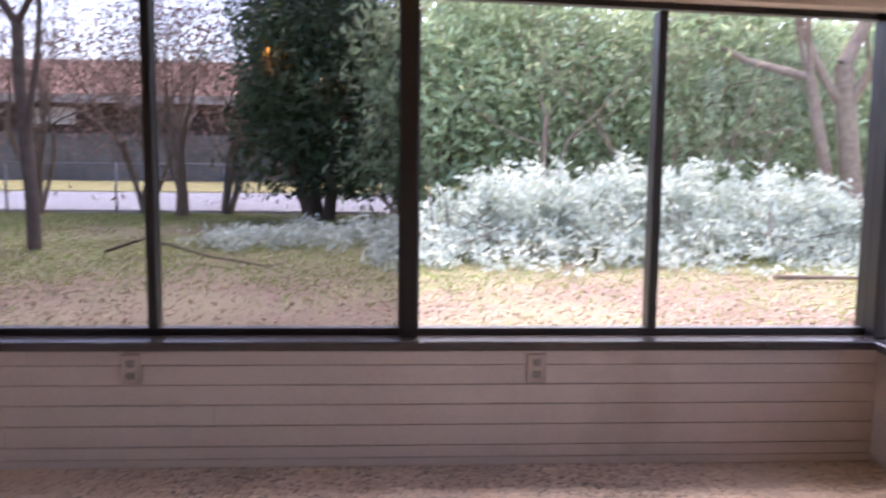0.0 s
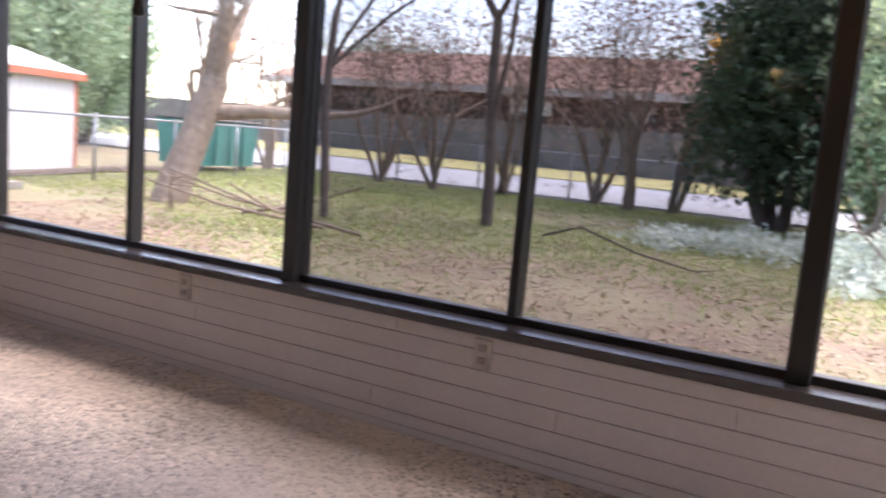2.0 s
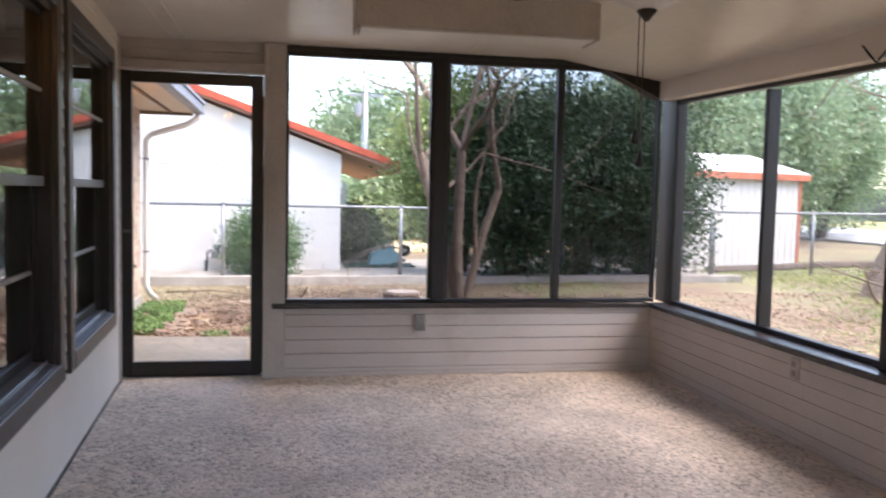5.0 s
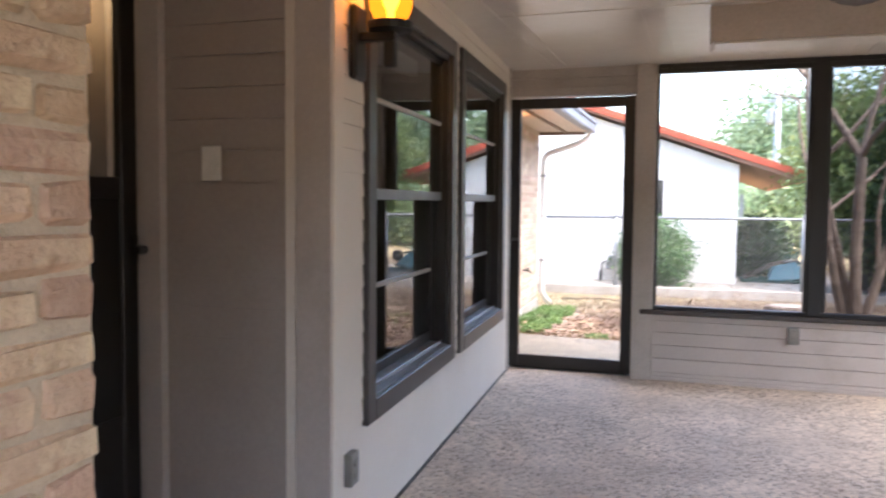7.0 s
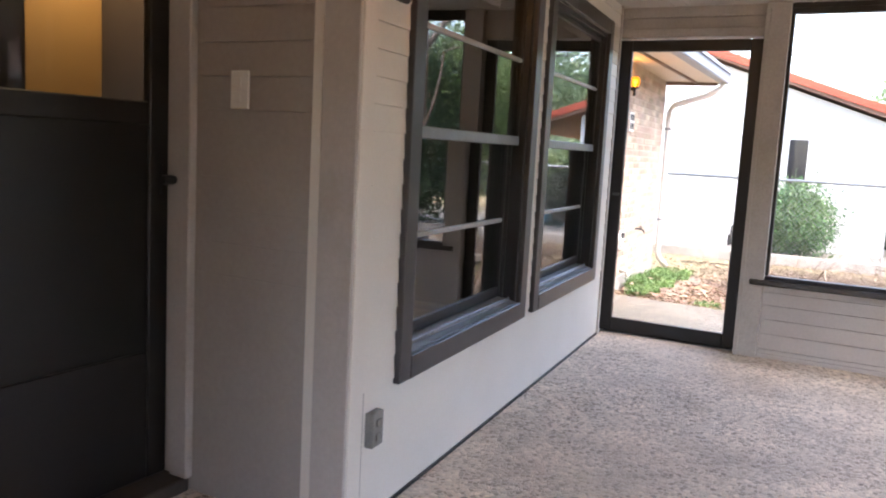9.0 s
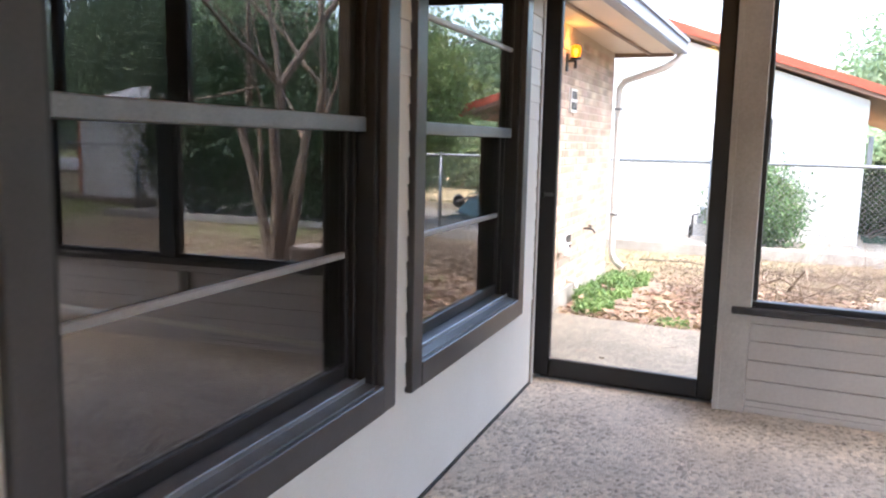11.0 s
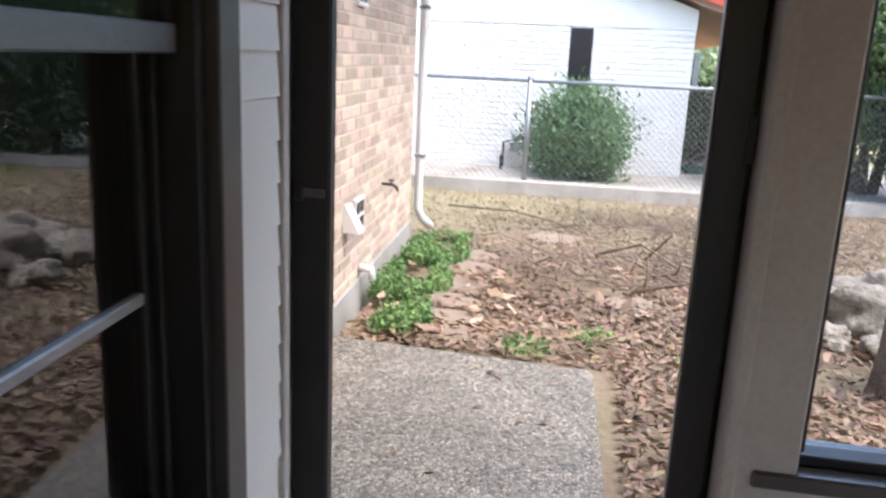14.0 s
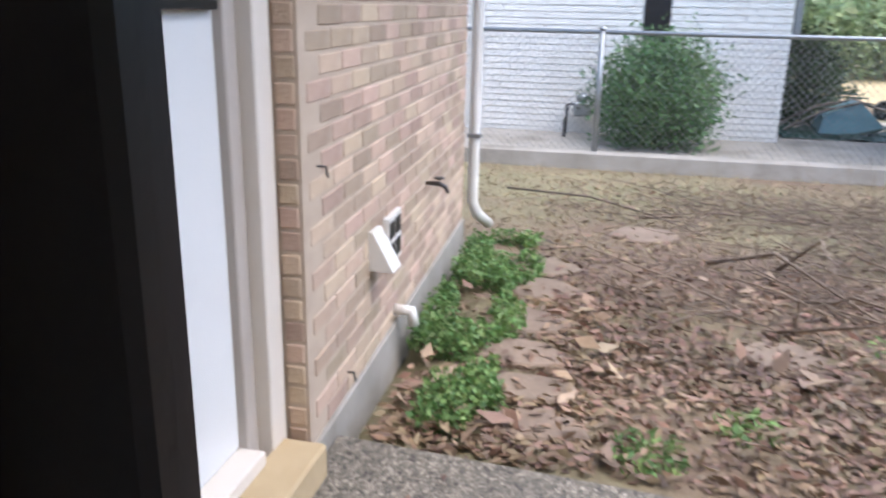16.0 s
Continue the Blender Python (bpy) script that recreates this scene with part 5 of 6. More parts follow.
# fluorescent fitting
fl = empty("ceiling_light", "long white boxed fluorescent ceiling fitting, unlit", "ceiling light", at=(-1.58, -1.9, 2.12))
bm = bmesh.new()
hexa(bm, [(-0.11, -0.6, -0.06), (0.11, -0.6, -0.06), (0.11, 0.6, -0.06), (-0.11, 0.6, -0.06)], [(-0.1, -0.6, 0.116), (0.1, -0.6, 0.116), (0.1, 0.6, 0.116), (-0.1, 0.6, 0.116)])
part("housing", bm, M["trimpaint"], fl)
part("diffuser", one_box(-0.1, -0.585, -0.072, 0.1, 0.585, -0.0605, bevel=0.004), M["frost"], fl, "milky plastic diffuser")
for s_ in (-1, 1):
    part("end_cap", one_box(-0.113, s_ * 0.602 - 0.006, -0.072, 0.113, s_ * 0.602 + 0.006, 0.11, bevel=0.003), M["trimpaint"], fl)

# ceiling fan with bowl lamp
fan = empty("ceiling_fan", "dark five-blade ceiling fan with frosted bowl and pull chains", "ceiling fan", at=(-3.39, -1.99, CEIL))
bm = bmesh.new()
lathe(bm, [(0.03, -0.3), (0.1, -0.3), (0.115, -0.25), (0.1, -0.17), (0.05, -0.15), (0.025, -0.13), (0.025, -0.06), (0.07, -0.04), (0.075, 0.0)], (0, 0, 0), 20)
part("motor", bm, M["black"], fan, smooth=True)
bm = bmesh.new()
lathe(bm, [(0.008, -0.445), (0.04, -0.44), (0.09, -0.415), (0.125, -0.375), (0.14, -0.345), (0.137, -0.34), (0.06, -0.335)], (0, 0, 0), 24)
part("bowl", bm, M["frost"], fan, "frosted white glass bowl", smooth=True)
bm = bmesh.new()
lathe(bm, [(0.006, -0.475), (0.014, -0.465), (0.03, -0.446), (0.02, -0.44)], (0, 0, 0), 12)
part("finial", bm, M["black"], fan, smooth=True)
bm = bmesh.new()
lathe(bm, [(0.07, -0.34), (0.075, -0.3), (0.05, -0.295)], (0, 0, 0), 18)
part("fitter", bm, M["black"], fan)
for k in range(5):
    R = Matrix.Rotation(radians(24 + 72 * k), 4, "Z")
    bm = bmesh.new()
    hexa(bm, [R @ Vector(p) for p in ((0.1, -0.02, -0.285), (0.22, -0.035, -0.285), (0.22, 0.035, -0.275), (0.1, 0.02, -0.275))], [R @ Vector(p) for p in ((0.1, -0.02, -0.278), (0.22, -0.035, -0.278), (0.22, 0.035, -0.268), (0.1, 0.02, -0.268))])
    br = part("bracket", bm, M["black"], fan)
    bm = bmesh.new()
    out_ = [(0.2, -0.05), (0.4, -0.062), (0.58, -0.066), (0.64, -0.05), (0.655, 0.0), (0.64, 0.05), (0.58, 0.066), (0.4, 0.062), (0.2, 0.05)]
    lo = [bm.verts.new(R @ Vector((a, b, -0.283 + b * 0.18))) for a, b in out_]
    hi = [bm.verts.new(R @ Vector((a, b, -0.276 + b * 0.18))) for a, b in out_]
    bm.faces.new(lo[::-1])
    bm.faces.new(hi)
    for i in range(len(out_)):
        j = (i + 1) % len(out_)
        bm.faces.new((lo[i], lo[j], hi[j], hi[i]))
    part("blade", bm, M["blade"], fan)
for dx, dy, zb in ((0.012, 0.0, -0.84), (-0.02, 0.03, -0.78)):
    bm = bmesh.new()
    tube(bm, [(dx, dy, -0.46), (dx, dy, zb)], 0.0018, 5)
    ch = part("pull_chain", bm, M["gray"], fan)
    bm = bmesh.new()
    lathe(bm, [(0.004, 0.045), (0.008, 0.03), (0.013, 0.008), (0.008, 0.0)], (dx, dy, zb - 0.04), 10)
    part("pull_knob", bm, M["black"], ch, "small black wooden knob", smooth=True)
# dangling wire at the top of the long window
bm = bmesh.new()
tube(bm, [(-2.5, YL + 0.01, 1.98), (-2.38, YL + 0.02, 1.95), (-2.3, YL + 0.015, 1.9), (-2.27, YL + 0.03, 1.94), (-2.2, YL + 0.01, 1.99)], 0.006, 6)
thing("loose_cable", bm, M["black"], "loose black cable looped at the top of the post", "cable", smooth=True)


# ---- neighbour's white brick house ----
NX = 9.35
nh = empty("neighbour_house", "white-painted brick house with a low gable and red-orange fascia", "house", at=(NX, -1.8, -0.3))
O = Vector((NX, -1.8, -0.3))
def local(*q):
    return [v - O[i % 3] for i, v in enumerate(q)]


part("wall", one_box(*local(NX + 0.012, -1.788, -0.3, NX + 9, 9.0, 1.72)), M["whitebrick"], nh)
bm = bmesh.new()
ridge = 4.2
pk = lambda y: 1.72 + 0.354 * (y + 2.5)
tri_ = [(-1.8, 1.72), (9.0, 1.72), (9.0, 2.0), (ridge, pk(ridge)), (-1.8, pk(-1.8))]
a_ = [bm.verts.new(Vector((NX - 0.02, y, z)) - O) for y, z in tri_]
b_ = [bm.verts.new(Vector((NX + 9, y, z)) - O) for y, z in tri_]
bm.faces.new(a_)
bm.faces.new(b_[::-1])
for i in range(5):
    bm.faces.new((a_[i], a_[(i + 1) % 5], b_[(i + 1) % 5], b_[i]))
part("gable", bm, M["whiteboard"], nh, "white board-and-batten gable")
for i in range(26):
    y = -1.7 + 0.22 * i
    if y < ridge:
        part("batten", one_box(*local(NX - 0.035, y, 1.74, NX - 0.021, y + 0.03, pk(y) - 0.02)), M["whiteboard"], nh)
bm = bmesh.new()
hexa(bm, [Vector(p) - O for p in ((NX - 0.25, -2.83, 1.66), (NX + 9.2, -2.83, 1.66), (NX + 9.2, ridge, pk(ridge) + 0.05), (NX - 0.25, ridge, pk(ridge) + 0.05))],
     [Vector(p) - O for p in ((NX - 0.25, -2.83, 1.8), (NX + 9.2, -2.83, 1.8), (NX + 9.2, ridge, pk(ridge) + 0.2), (NX - 0.25, ridge, pk(ridge) + 0.2))])
part("roof", bm, M["shingle"], nh, "brown shingle roof slope")
bm = bmesh.new()
hexa(bm, [Vector(p) - O for p in ((NX - 0.29, -2.87, 1.72), (NX - 0.251, -2.87, 1.72), (NX - 0.251, ridge, pk(ridge) + 0.06), (NX - 0.29, ridge, pk(ridge) + 0.06))],
     [Vector(p) - O for p in ((NX - 0.29, -2.87, 1.84), (NX - 0.251, -2.87, 1.84), (NX - 0.251, ridge, pk(ridge) + 0.21), (NX - 0.29, ridge, pk(ridge) + 0.21))])
part("fascia", bm, M["red"], nh, "red-orange painted rake fascia")
part("eave_board", one_box(*local(NX - 0.25, -2.9, 1.66, NX + 9.2, -2.832, 1.8)), M["red"], nh)
win = part("window", one_box(*local(NX - 0.02, -0.5, 0.45, NX + 0.02, -0.21, 1.7)), M["bronze"], nh, "narrow dark window")
part("downpipe", one_box(*local(NX + 0.1, -1.9, 1.0, NX + 0.2, -1.83, 1.45)), M["galv"], nh, "gray box on the house corner")
# its brickwork on the face toward the porch
bv, bf = [], []
row = 0
z = -0.28
gb = random.Random(4)
while z < 1.66:
    y = -1.8 - (0.1 if row % 2 else 0)
    while y < 4.2:
        y0, y1 = max(y, -1.8), y + 0.195
        if y1 - y0 > 0.03:
            p = 0.012 + gb.random() * 0.006
            i = len(bv)
            for xx in (NX + 0.014, NX + 0.004 - p):
                for yy, zz in ((y0 + 0.006, z + 0.006), (y1 - 0.006, z + 0.006), (y1 - 0.006, z + 0.068), (y0 + 0.006, z + 0.068)):
                    bv.append(tuple(Vector((xx, yy, zz)) - O))
            bf += [(i + 4, i + 7, i + 6, i + 5), (i, i + 4, i + 5, i + 1), (i + 3, i + 2, i + 6, i + 7), (i, i + 3, i + 7, i + 4), (i + 1, i + 5, i + 6, i + 2)]
        y += 0.2
    z += 0.074
    row += 1
me = bpy.data.meshes.new("brickwork")
me.from_pydata(bv, [], bf)
me.materials.append(M["whitebrick"])
ob = tagged(new("brickwork", me), kind="stuff")
ob.parent = nh
mt = empty("gas_meter", "gray gas meter with pipes on the white wall", "meter", at=(9.2, 0.4, 0.1))
bm = bmesh.new()
box(bm, -0.07, -0.1, -0.06, 0.07, 0.1, 0.1, bevel=0.02)
part("body", bm, M["galv"], mt)
bm = bmesh.new()
lathe(bm, [(0.05, 0), (0.075, 0.02), (0.075, 0.08), (0.03, 0.1)], (0, 0, 0.1), 14)
part("dial", bm, M["galv"], mt, smooth=True)
for dy in (0.18, -0.16):
    bm = bmesh.new()
    tube(bm, [(0.02, dy, -0.4), (0.02, dy, 0.05), (0.02, dy * 0.5, 0.08)], 0.018, 8)
    part("pipe", bm, M["gray"], mt, smooth=True)
bm = bmesh.new()
tube(bm, [(8.95, 0.574, -0.4), (8.95, 0.574, 0.02)], 0.02, 8)
thing("vent_pipe", bm, M["black"], "short dark standing pipe by the white house", "pipe")

# concrete kerb wall and chain-link fences
bm = bmesh.new()
hexa(bm, [(7.66, -9, -0.45), (7.95, -9, -0.45), (7.85, 6, -0.45), (7.56, 6, -0.45)], [(7.68, -9, -0.1), (7.93, -9, -0.1), (7.83, 6, -0.15), (7.58, 6, -0.15)])
thing("fence_kerb", bm, M["concrete"], "low weathered concrete kerb under the fence", "kerb", kind="structure")
bm = bmesh.new()
hexa(bm, [(7.95, -9, -0.45), (10.2, -9, -0.45), (9.34, 6, -0.45), (7.85, 6, -0.45)], [(7.95, -9, -0.16), (13, -9, -0.16), (9.4, 6, -0.19), (7.85, 6, -0.19)])
thing("bed_slab", bm, M["concrete"], "concrete strip between the fence and the white house", "paving", kind="structure")


def chain_fence(name, p0, p1, h0, h1, step, label, cell=0.075, wire=0.0022):
    f = empty(name, label, "fence")
    a, b = Vector(p0), Vector(p1)
    L = (b - a).length
    d = (b - a) / L
    n = max(1, round(L / step))
    for i in range(n + 1):
        bm = bmesh.new()
        q = a + d * (L * i / n)
        tube(bm, [q + Vector((0, 0, h0)), q + Vector((0, 0, h1 + 0.02))], 0.03, 8)
        lathe(bm, [(0.034, h1 + 0.015), (0.03, h1 + 0.04), (0.01, h1 + 0.055)], q, 8)
        part("post", bm, M["galv"], f, smooth=True)
    bm = bmesh.new()
    tube(bm, [a + Vector((0, 0, h1)), b + Vector((0, 0, h1))], 0.021, 8)
    part("top_rail", bm, M["galv"], f, smooth=True)
    bm = bmesh.new()
    H_ = h1 - h0
    k = 0.0
    while k < L + H_:
        for s_ in (1, -1):
            s0, s1 = k - H_, k
            z0, z1 = (h0, h1) if s_ == 1 else (h1, h0)
            if s0 < 0:
                z0 = z0 + (z1 - z0) * (-s0) / H_
                s0 = 0
            if s1 > L:
                z1 = z1 - (z1 - z0) * (s1 - L) / (s1 - s0)
                s1 = L
            if s1 > s0:
                tube(bm, [a + d * s0 + Vector((0, 0, z0)), a + d * s1 + Vector((0, 0, z1))], wire, 3, caps=False)
        k += cell
    m_ = part("mesh_wire", bm, M["galv"], f)
    tagged(m_, kind="stuff")
    return f


chain_fence("chain_link_fence", (7.72, 3.1, 0), (8.12, -8.6, 0), -0.2, 1.03, 2.92, "gray chain-link fence on a concrete kerb")
chain_fence("chain_link_fence", (-8, -20.9, 0), (10.5, -20.6, 0), -0.2, 1.05, 2.6, "dark chain-link fence along the back of the yard", 0.14, 0.004)
chain_fence("chain_link_fence", (10.5, -20.6, 0), (8.2, -8.7, 0), -0.2, 1.05, 2.6, "chain-link fence along the side of the yard", 0.12, 0.003)

# overturned wheelbarrow
wb = empty("wheelbarrow", "overturned blue-gray wheelbarrow lying on a dark green tarp", "wheelbarrow", at=(10.45, -2.8, -0.18))
TILT = Matrix.Rotation(radians(-16), 4, "X")
bm = bmesh.new()
rim = [(-0.34, 0.42, 0.03), (0.34, 0.42, 0.03), (0.34, -0.34, 0.03), (-0.34, -0.34, 0.03)]
deck = [(-0.2, 0.26, 0.32), (0.2, 0.26, 0.32), (0.2, -0.16, 0.38), (-0.2, -0.16, 0.38)]
hexa(bm, [TILT @ Vector(p) for p in rim], [TILT @ Vector(p) for p in deck])
bmesh.ops.bevel(bm, geom=list(bm.edges), offset=0.025, segments=2, affect="EDGES")
tray = part("tray", bm, M["bluegreen"], wb, "pale blue-gray steel tray, upside down")
bm = bmesh.new()
loop = [TILT @ Vector((x * 1.03, y * 1.03, 0.03)) for x, y, _ in rim]
tube(bm, loop + loop[:1], 0.016, 6)
part("rolled_rim", bm, M["tarp"], tray)
m_ = Matrix.Rotation(radians(90), 4, "Y")
bm = bmesh.new()
lathe(bm, [(0.07, -0.03), (0.105, -0.04), (0.125, 0.0), (0.105, 0.04), (0.07, 0.03)], (0, -0.36, 0.3), 18, m=m_)
wheel = part("wheel", bm, M["black"], wb, "black rubber wheel", smooth=True)
bm = bmesh.new()
lathe(bm, [(0.02, -0.035), (0.068, -0.02), (0.068, 0.02), (0.02, 0.035)], (0, -0.36, 0.3), 14, m=m_)
part("rim", bm, M["galv"], wheel)
for s_ in (-1, 1):
    bm = bmesh.new()
    tube(bm, [(s_ * 0.06, -0.36, 0.3), (s_ * 0.17, -0.05, 0.4), (s_ * 0.24, 0.35, 0.3), (s_ * 0.27, 0.8, 0.05)], 0.017, 8)
    part("handle", bm, M["wood"], wb, "wooden handle", smooth=True)
    bm = bmesh.new()
    tube(bm, [(s_ * 0.2, 0.1, 0.34), (s_ * 0.22, 0.12, 0.46), (s_ * 0.22, -0.1, 0.46), (s_ * 0.19, -0.14, 0.36)], 0.012, 6)
    part("leg", bm, M["tarp"], wb, smooth=True)
g = np.random.default_rng(66)
bm = bmesh.new()
grid_ = [[bm.verts.new((9.7 + 0.1 * i, -3.3 + 0.1 * j, -0.185 + 0.11 * abs(noise.noise((i * 0.55, j * 0.55, 3.0))) + 0.03 * g.random())) for j in range(15)] for i in range(10)]
for i in range(9):
    for j in range(14):
        bm.faces.new((grid_[i][j], grid_[i + 1][j], grid_[i + 1][j + 1], grid_[i][j + 1]))
bmesh.ops.solidify(bm, geom=list(bm.faces), thickness=0.006)
thing("tarp", bm, M["tarp"], "crumpled dark green tarp spread on the ground", "tarp")

# shed, dumpster, far buildings
sh = empty("shed", "white metal garden shed with orange corner trim", "shed", at=(9.85, -9.0, -0.22))
dirv = Vector((0.9, -3.2, 0)).normalized()
inn = Vector((3.2, 0.9, 0)).normalized()
def sp(s, t, z):
    return dirv * s + inn * t + Vector((0, 0, z))


bm = bmesh.new()
hexa(bm, [sp(0, 0, 0), sp(3.32, 0, 0), sp(3.32, 2.4, 0), sp(0, 2.4, 0)], [sp(0, 0, 2.05), sp(3.32, 0, 2.05), sp(3.32, 2.4, 2.05), sp(0, 2.4, 2.05)])
part("wall", bm, M["shed"], sh)
for i in range(16):
    bm = bmesh.new()
    s_ = 0.1 + i * 0.2
    hexa(bm, [sp(s_, -0.012, 0), sp(s_ + 0.03, -0.012, 0), sp(s_ + 0.03, 0.0, 0), sp(s_, 0.0, 0)], [sp(s_, -0.012, 2.0), sp(s_ + 0.03, -0.012, 2.0), sp(s_ + 0.03, 0.0, 2.0), sp(s_, 0.0, 2.0)])
    part("rib", bm, M["shed"], sh)
bm = bmesh.new()
hexa(bm, [sp(-0.1, -0.15, 2.06), sp(3.42, -0.15, 2.06), sp(3.0, 1.2, 2.5), sp(0.3, 1.2, 2.5)], [sp(-0.1, -0.15, 2.12), sp(3.42, -0.15, 2.12), sp(3.0, 1.2, 2.56), sp(0.3, 1.2, 2.56)])
hexa(bm, [sp(0.3, 1.2, 2.5), sp(3.0, 1.2, 2.5), sp(3.42, 2.55, 2.06), sp(-0.1, 2.55, 2.06)], [sp(0.3, 1.2, 2.56), sp(3.0, 1.2, 2.56), sp(3.42, 2.55, 2.12), sp(-0.1, 2.55, 2.12)])
part("roof", bm, M["shed"], sh, "white ribbed metal roof")
bm = bmesh.new()
hexa(bm, [sp(-0.1, -0.17, 1.96), sp(3.44, -0.17, 1.96), sp(3.44, -0.14, 1.96), sp(-0.1, -0.14, 1.96)], [sp(-0.1, -0.17, 2.1), sp(3.44, -0.17, 2.1), sp(3.44, -0.14, 2.1), sp(-0.1, -0.14, 2.1)])
part("eave_trim", bm, M["orange"], sh)
bm = bmesh.new()
hexa(bm, [sp(3.25, -0.02, 0), sp(3.34, -0.02, 0), sp(3.34, 0.07, 0), sp(3.25, 0.07, 0)], [sp(3.25, -0.02, 2.0), sp(3.34, -0.02, 2.0), sp(3.34, 0.07, 2.0), sp(3.25, 0.07, 2.0)])
part("corner_trim", bm, M["orange"], sh)
bm = bmesh.new()
tube(bm, [gp(9.4, -9.3, .04), gp(9.9, -10.9, .04), gp(10.5, -12.6, .05), gp(10.8, -14.5, .05)], 0.1, 8)
thing("landscape_timber", bm, M["bark"], "dark timber edging along the shed", "timber")

du = empty("dumpster", "teal metal dumpster by the street", "dumpster", at=(11.4, -16.9, -0.2))
bm = bmesh.new()
hexa(bm, [(-0.5, -1.0, 0.15), (0.9, -1.15, 0.15), (0.9, 1.05, 0.15), (-0.5, 0.95, 0.15)], [(-0.6, -1.05, 1.3), (1.0, -1.2, 1.3), (1.0, 1.1, 1.3), (-0.6, 1.0, 1.3)])
part("body", bm, M["teal"], du)
part("lid", one_box(-0.65, -1.1, 1.3, 1.05, 1.1, 1.36, bevel=0.01), M["gray"], du, "dark gray lid")
for y in (-0.8, 0.75):
    part("wheel", one_box(-0.4, y - 0.05, 0.0, -0.2, y + 0.05, 0.16, bevel=0.02), M["black"], du)
for y in (-0.5, 0.0, 0.5):
    part("rib", one_box(-0.63, y - 0.03, 0.2, -0.55, y + 0.03, 1.25), M["teal"], du)

fb = empty("far_building", "long low building with a brown shingle roof across the street", "building", at=(10, -46, 0))
part("wall", one_box(-45, -8, 0, 24, 0, 4.4), M["brownwall"], fb)
bm = bmesh.new()
hexa(bm, [(-46, 1.4, 4.3), (25, 1.4, 4.3), (25, -9, 4.3), (-46, -9, 4.3)], [(-46, 1.2, 4.5), (25, 1.2, 4.5), (23, -5, 7.1), (-42, -5, 7.1)])
part("roof", bm, M["shingle"], fb, "wide brown shingle roof")
part("fascia", one_box(-46, 1.41, 4.1, 25, 1.5, 4.55), M["trimpaint"], fb)
for i in range(10):
    x = -40 + i * 6.2
    wn_ = part("window", one_box(x, 0.0, 3.0, x + 2.6, 0.06, 3.9), M["whiteplastic"] if i % 5 == 2 else M["gray"], fb, "high window band")
ff = empty("board_fence", "tall weathered gray board fence across the street", "fence", at=(10, -40.5, 0))
gb = random.Random(9)
for seg in range(26):
    bm = bmesh.new()
    for i in range(16):
        x = -40 + seg * 3.2 + i * 0.2
        box(bm, x, -0.02 + gb.random() * 0.02, 0, x + 0.185, 0.03, 2.35 + gb.uniform(-0.05, 0.05))
    part("fence_panel", bm, M["grayfence"], ff)
for i in range(4):
    part("rail", one_box(-40, -0.08, 0.3 + i * 0.6, 43, -0.03, 0.4 + i * 0.6), M["grayfence"], ff)
pole = empty("utility_pole", "gray utility pole with crossarm beyond the white house", "utility pole", at=(34, -4.2, 0))
bm = bmesh.new()
tube(bm, [(0, 0, -0.5), (0, 0, 6.6)], [0.2, 0.14], 10)
part("mast", bm, M["galv"], pole, smooth=True)
part("crossarm", one_box(-0.06, -0.9, 6.0, 0.06, 0.9, 6.12), M["galv"], pole)
bm = bmesh.new()
lathe(bm, [(0.16, 5.0), (0.2, 5.1), (0.2, 5.6), (0.1, 5.7)], (0, 0.3, 0), 12)
part("transformer", bm, M["galv"], pole)
for i, (z0, y) in enumerate(((6.2, -0.8), (6.2, 0.8), (5.2, 0.0))):
    bm = bmesh.new()
    tube(bm, [Vector((34, -4.2 + y, z0)).lerp(Vector((22, 40, z0 + 0.4)), k / 8) + Vector((0, 0, -1.2 * (k / 8) * (1 - k / 8) * 4 * 0.4)) for k in range(9)], 0.018, 4)
    tube(bm, [Vector((34, -4.2 + y, z0)).lerp(Vector((30, -60, z0 - 0.5)), k / 8) + Vector((0, 0, -1.2 * (k / 8) * (1 - k / 8) * 4 * 0.4)) for k in range(9)], 0.018, 4)
    thing("power_line", bm, M["black"], "dark sagging overhead power line", "cable", group="overhead lines")

# ---- trees and shrubs ----
leafy("shrub", (8.65, -0.44, -0.2), 0.5, 0.03, (0, 0, 0.55), (0.52, 0.56, 0.54), 900, 20, 0.1, 0.075, M["leaf_shrub"], "rounded green leafy shrub against the white wall", 201, "shrub", stems=5, floor=0.02, shell=0.35, aspect=0.35)
leafy("shrub", (11.2, -3.9 + 1.9, -0.2), 0.5, 0.03, (0.3, -0.3, 0.55), (0.7, 0.65, 0.6), 420, 16, 0.09, 0.09, M["leaf_dark"], "dark green leafy shrub behind the fence", 202, "shrub", stems=5, floor=0.02, shell=0.35)
for i, (x, y, r, h) in enumerate(((20, -4.5, 2.4, 2.2), (21, -8, 2.6, 2.6), (24, -1.0, 2.6, 2.4), (19.5, -11.5, 2.2, 2.4))):
    leafy("hedge_shrub", (x, y, -0.1), 1, 0.08, (0, 0, h * 0.5), (r * 0.7, r, h * 0.55), 420, 16, 0.25, 0.24, M["leaf_thicket"], "broad green shrub at the edge of the dry lawn", 210 + i, "shrub", group="far shrubs", stems=4, floor=0.0)
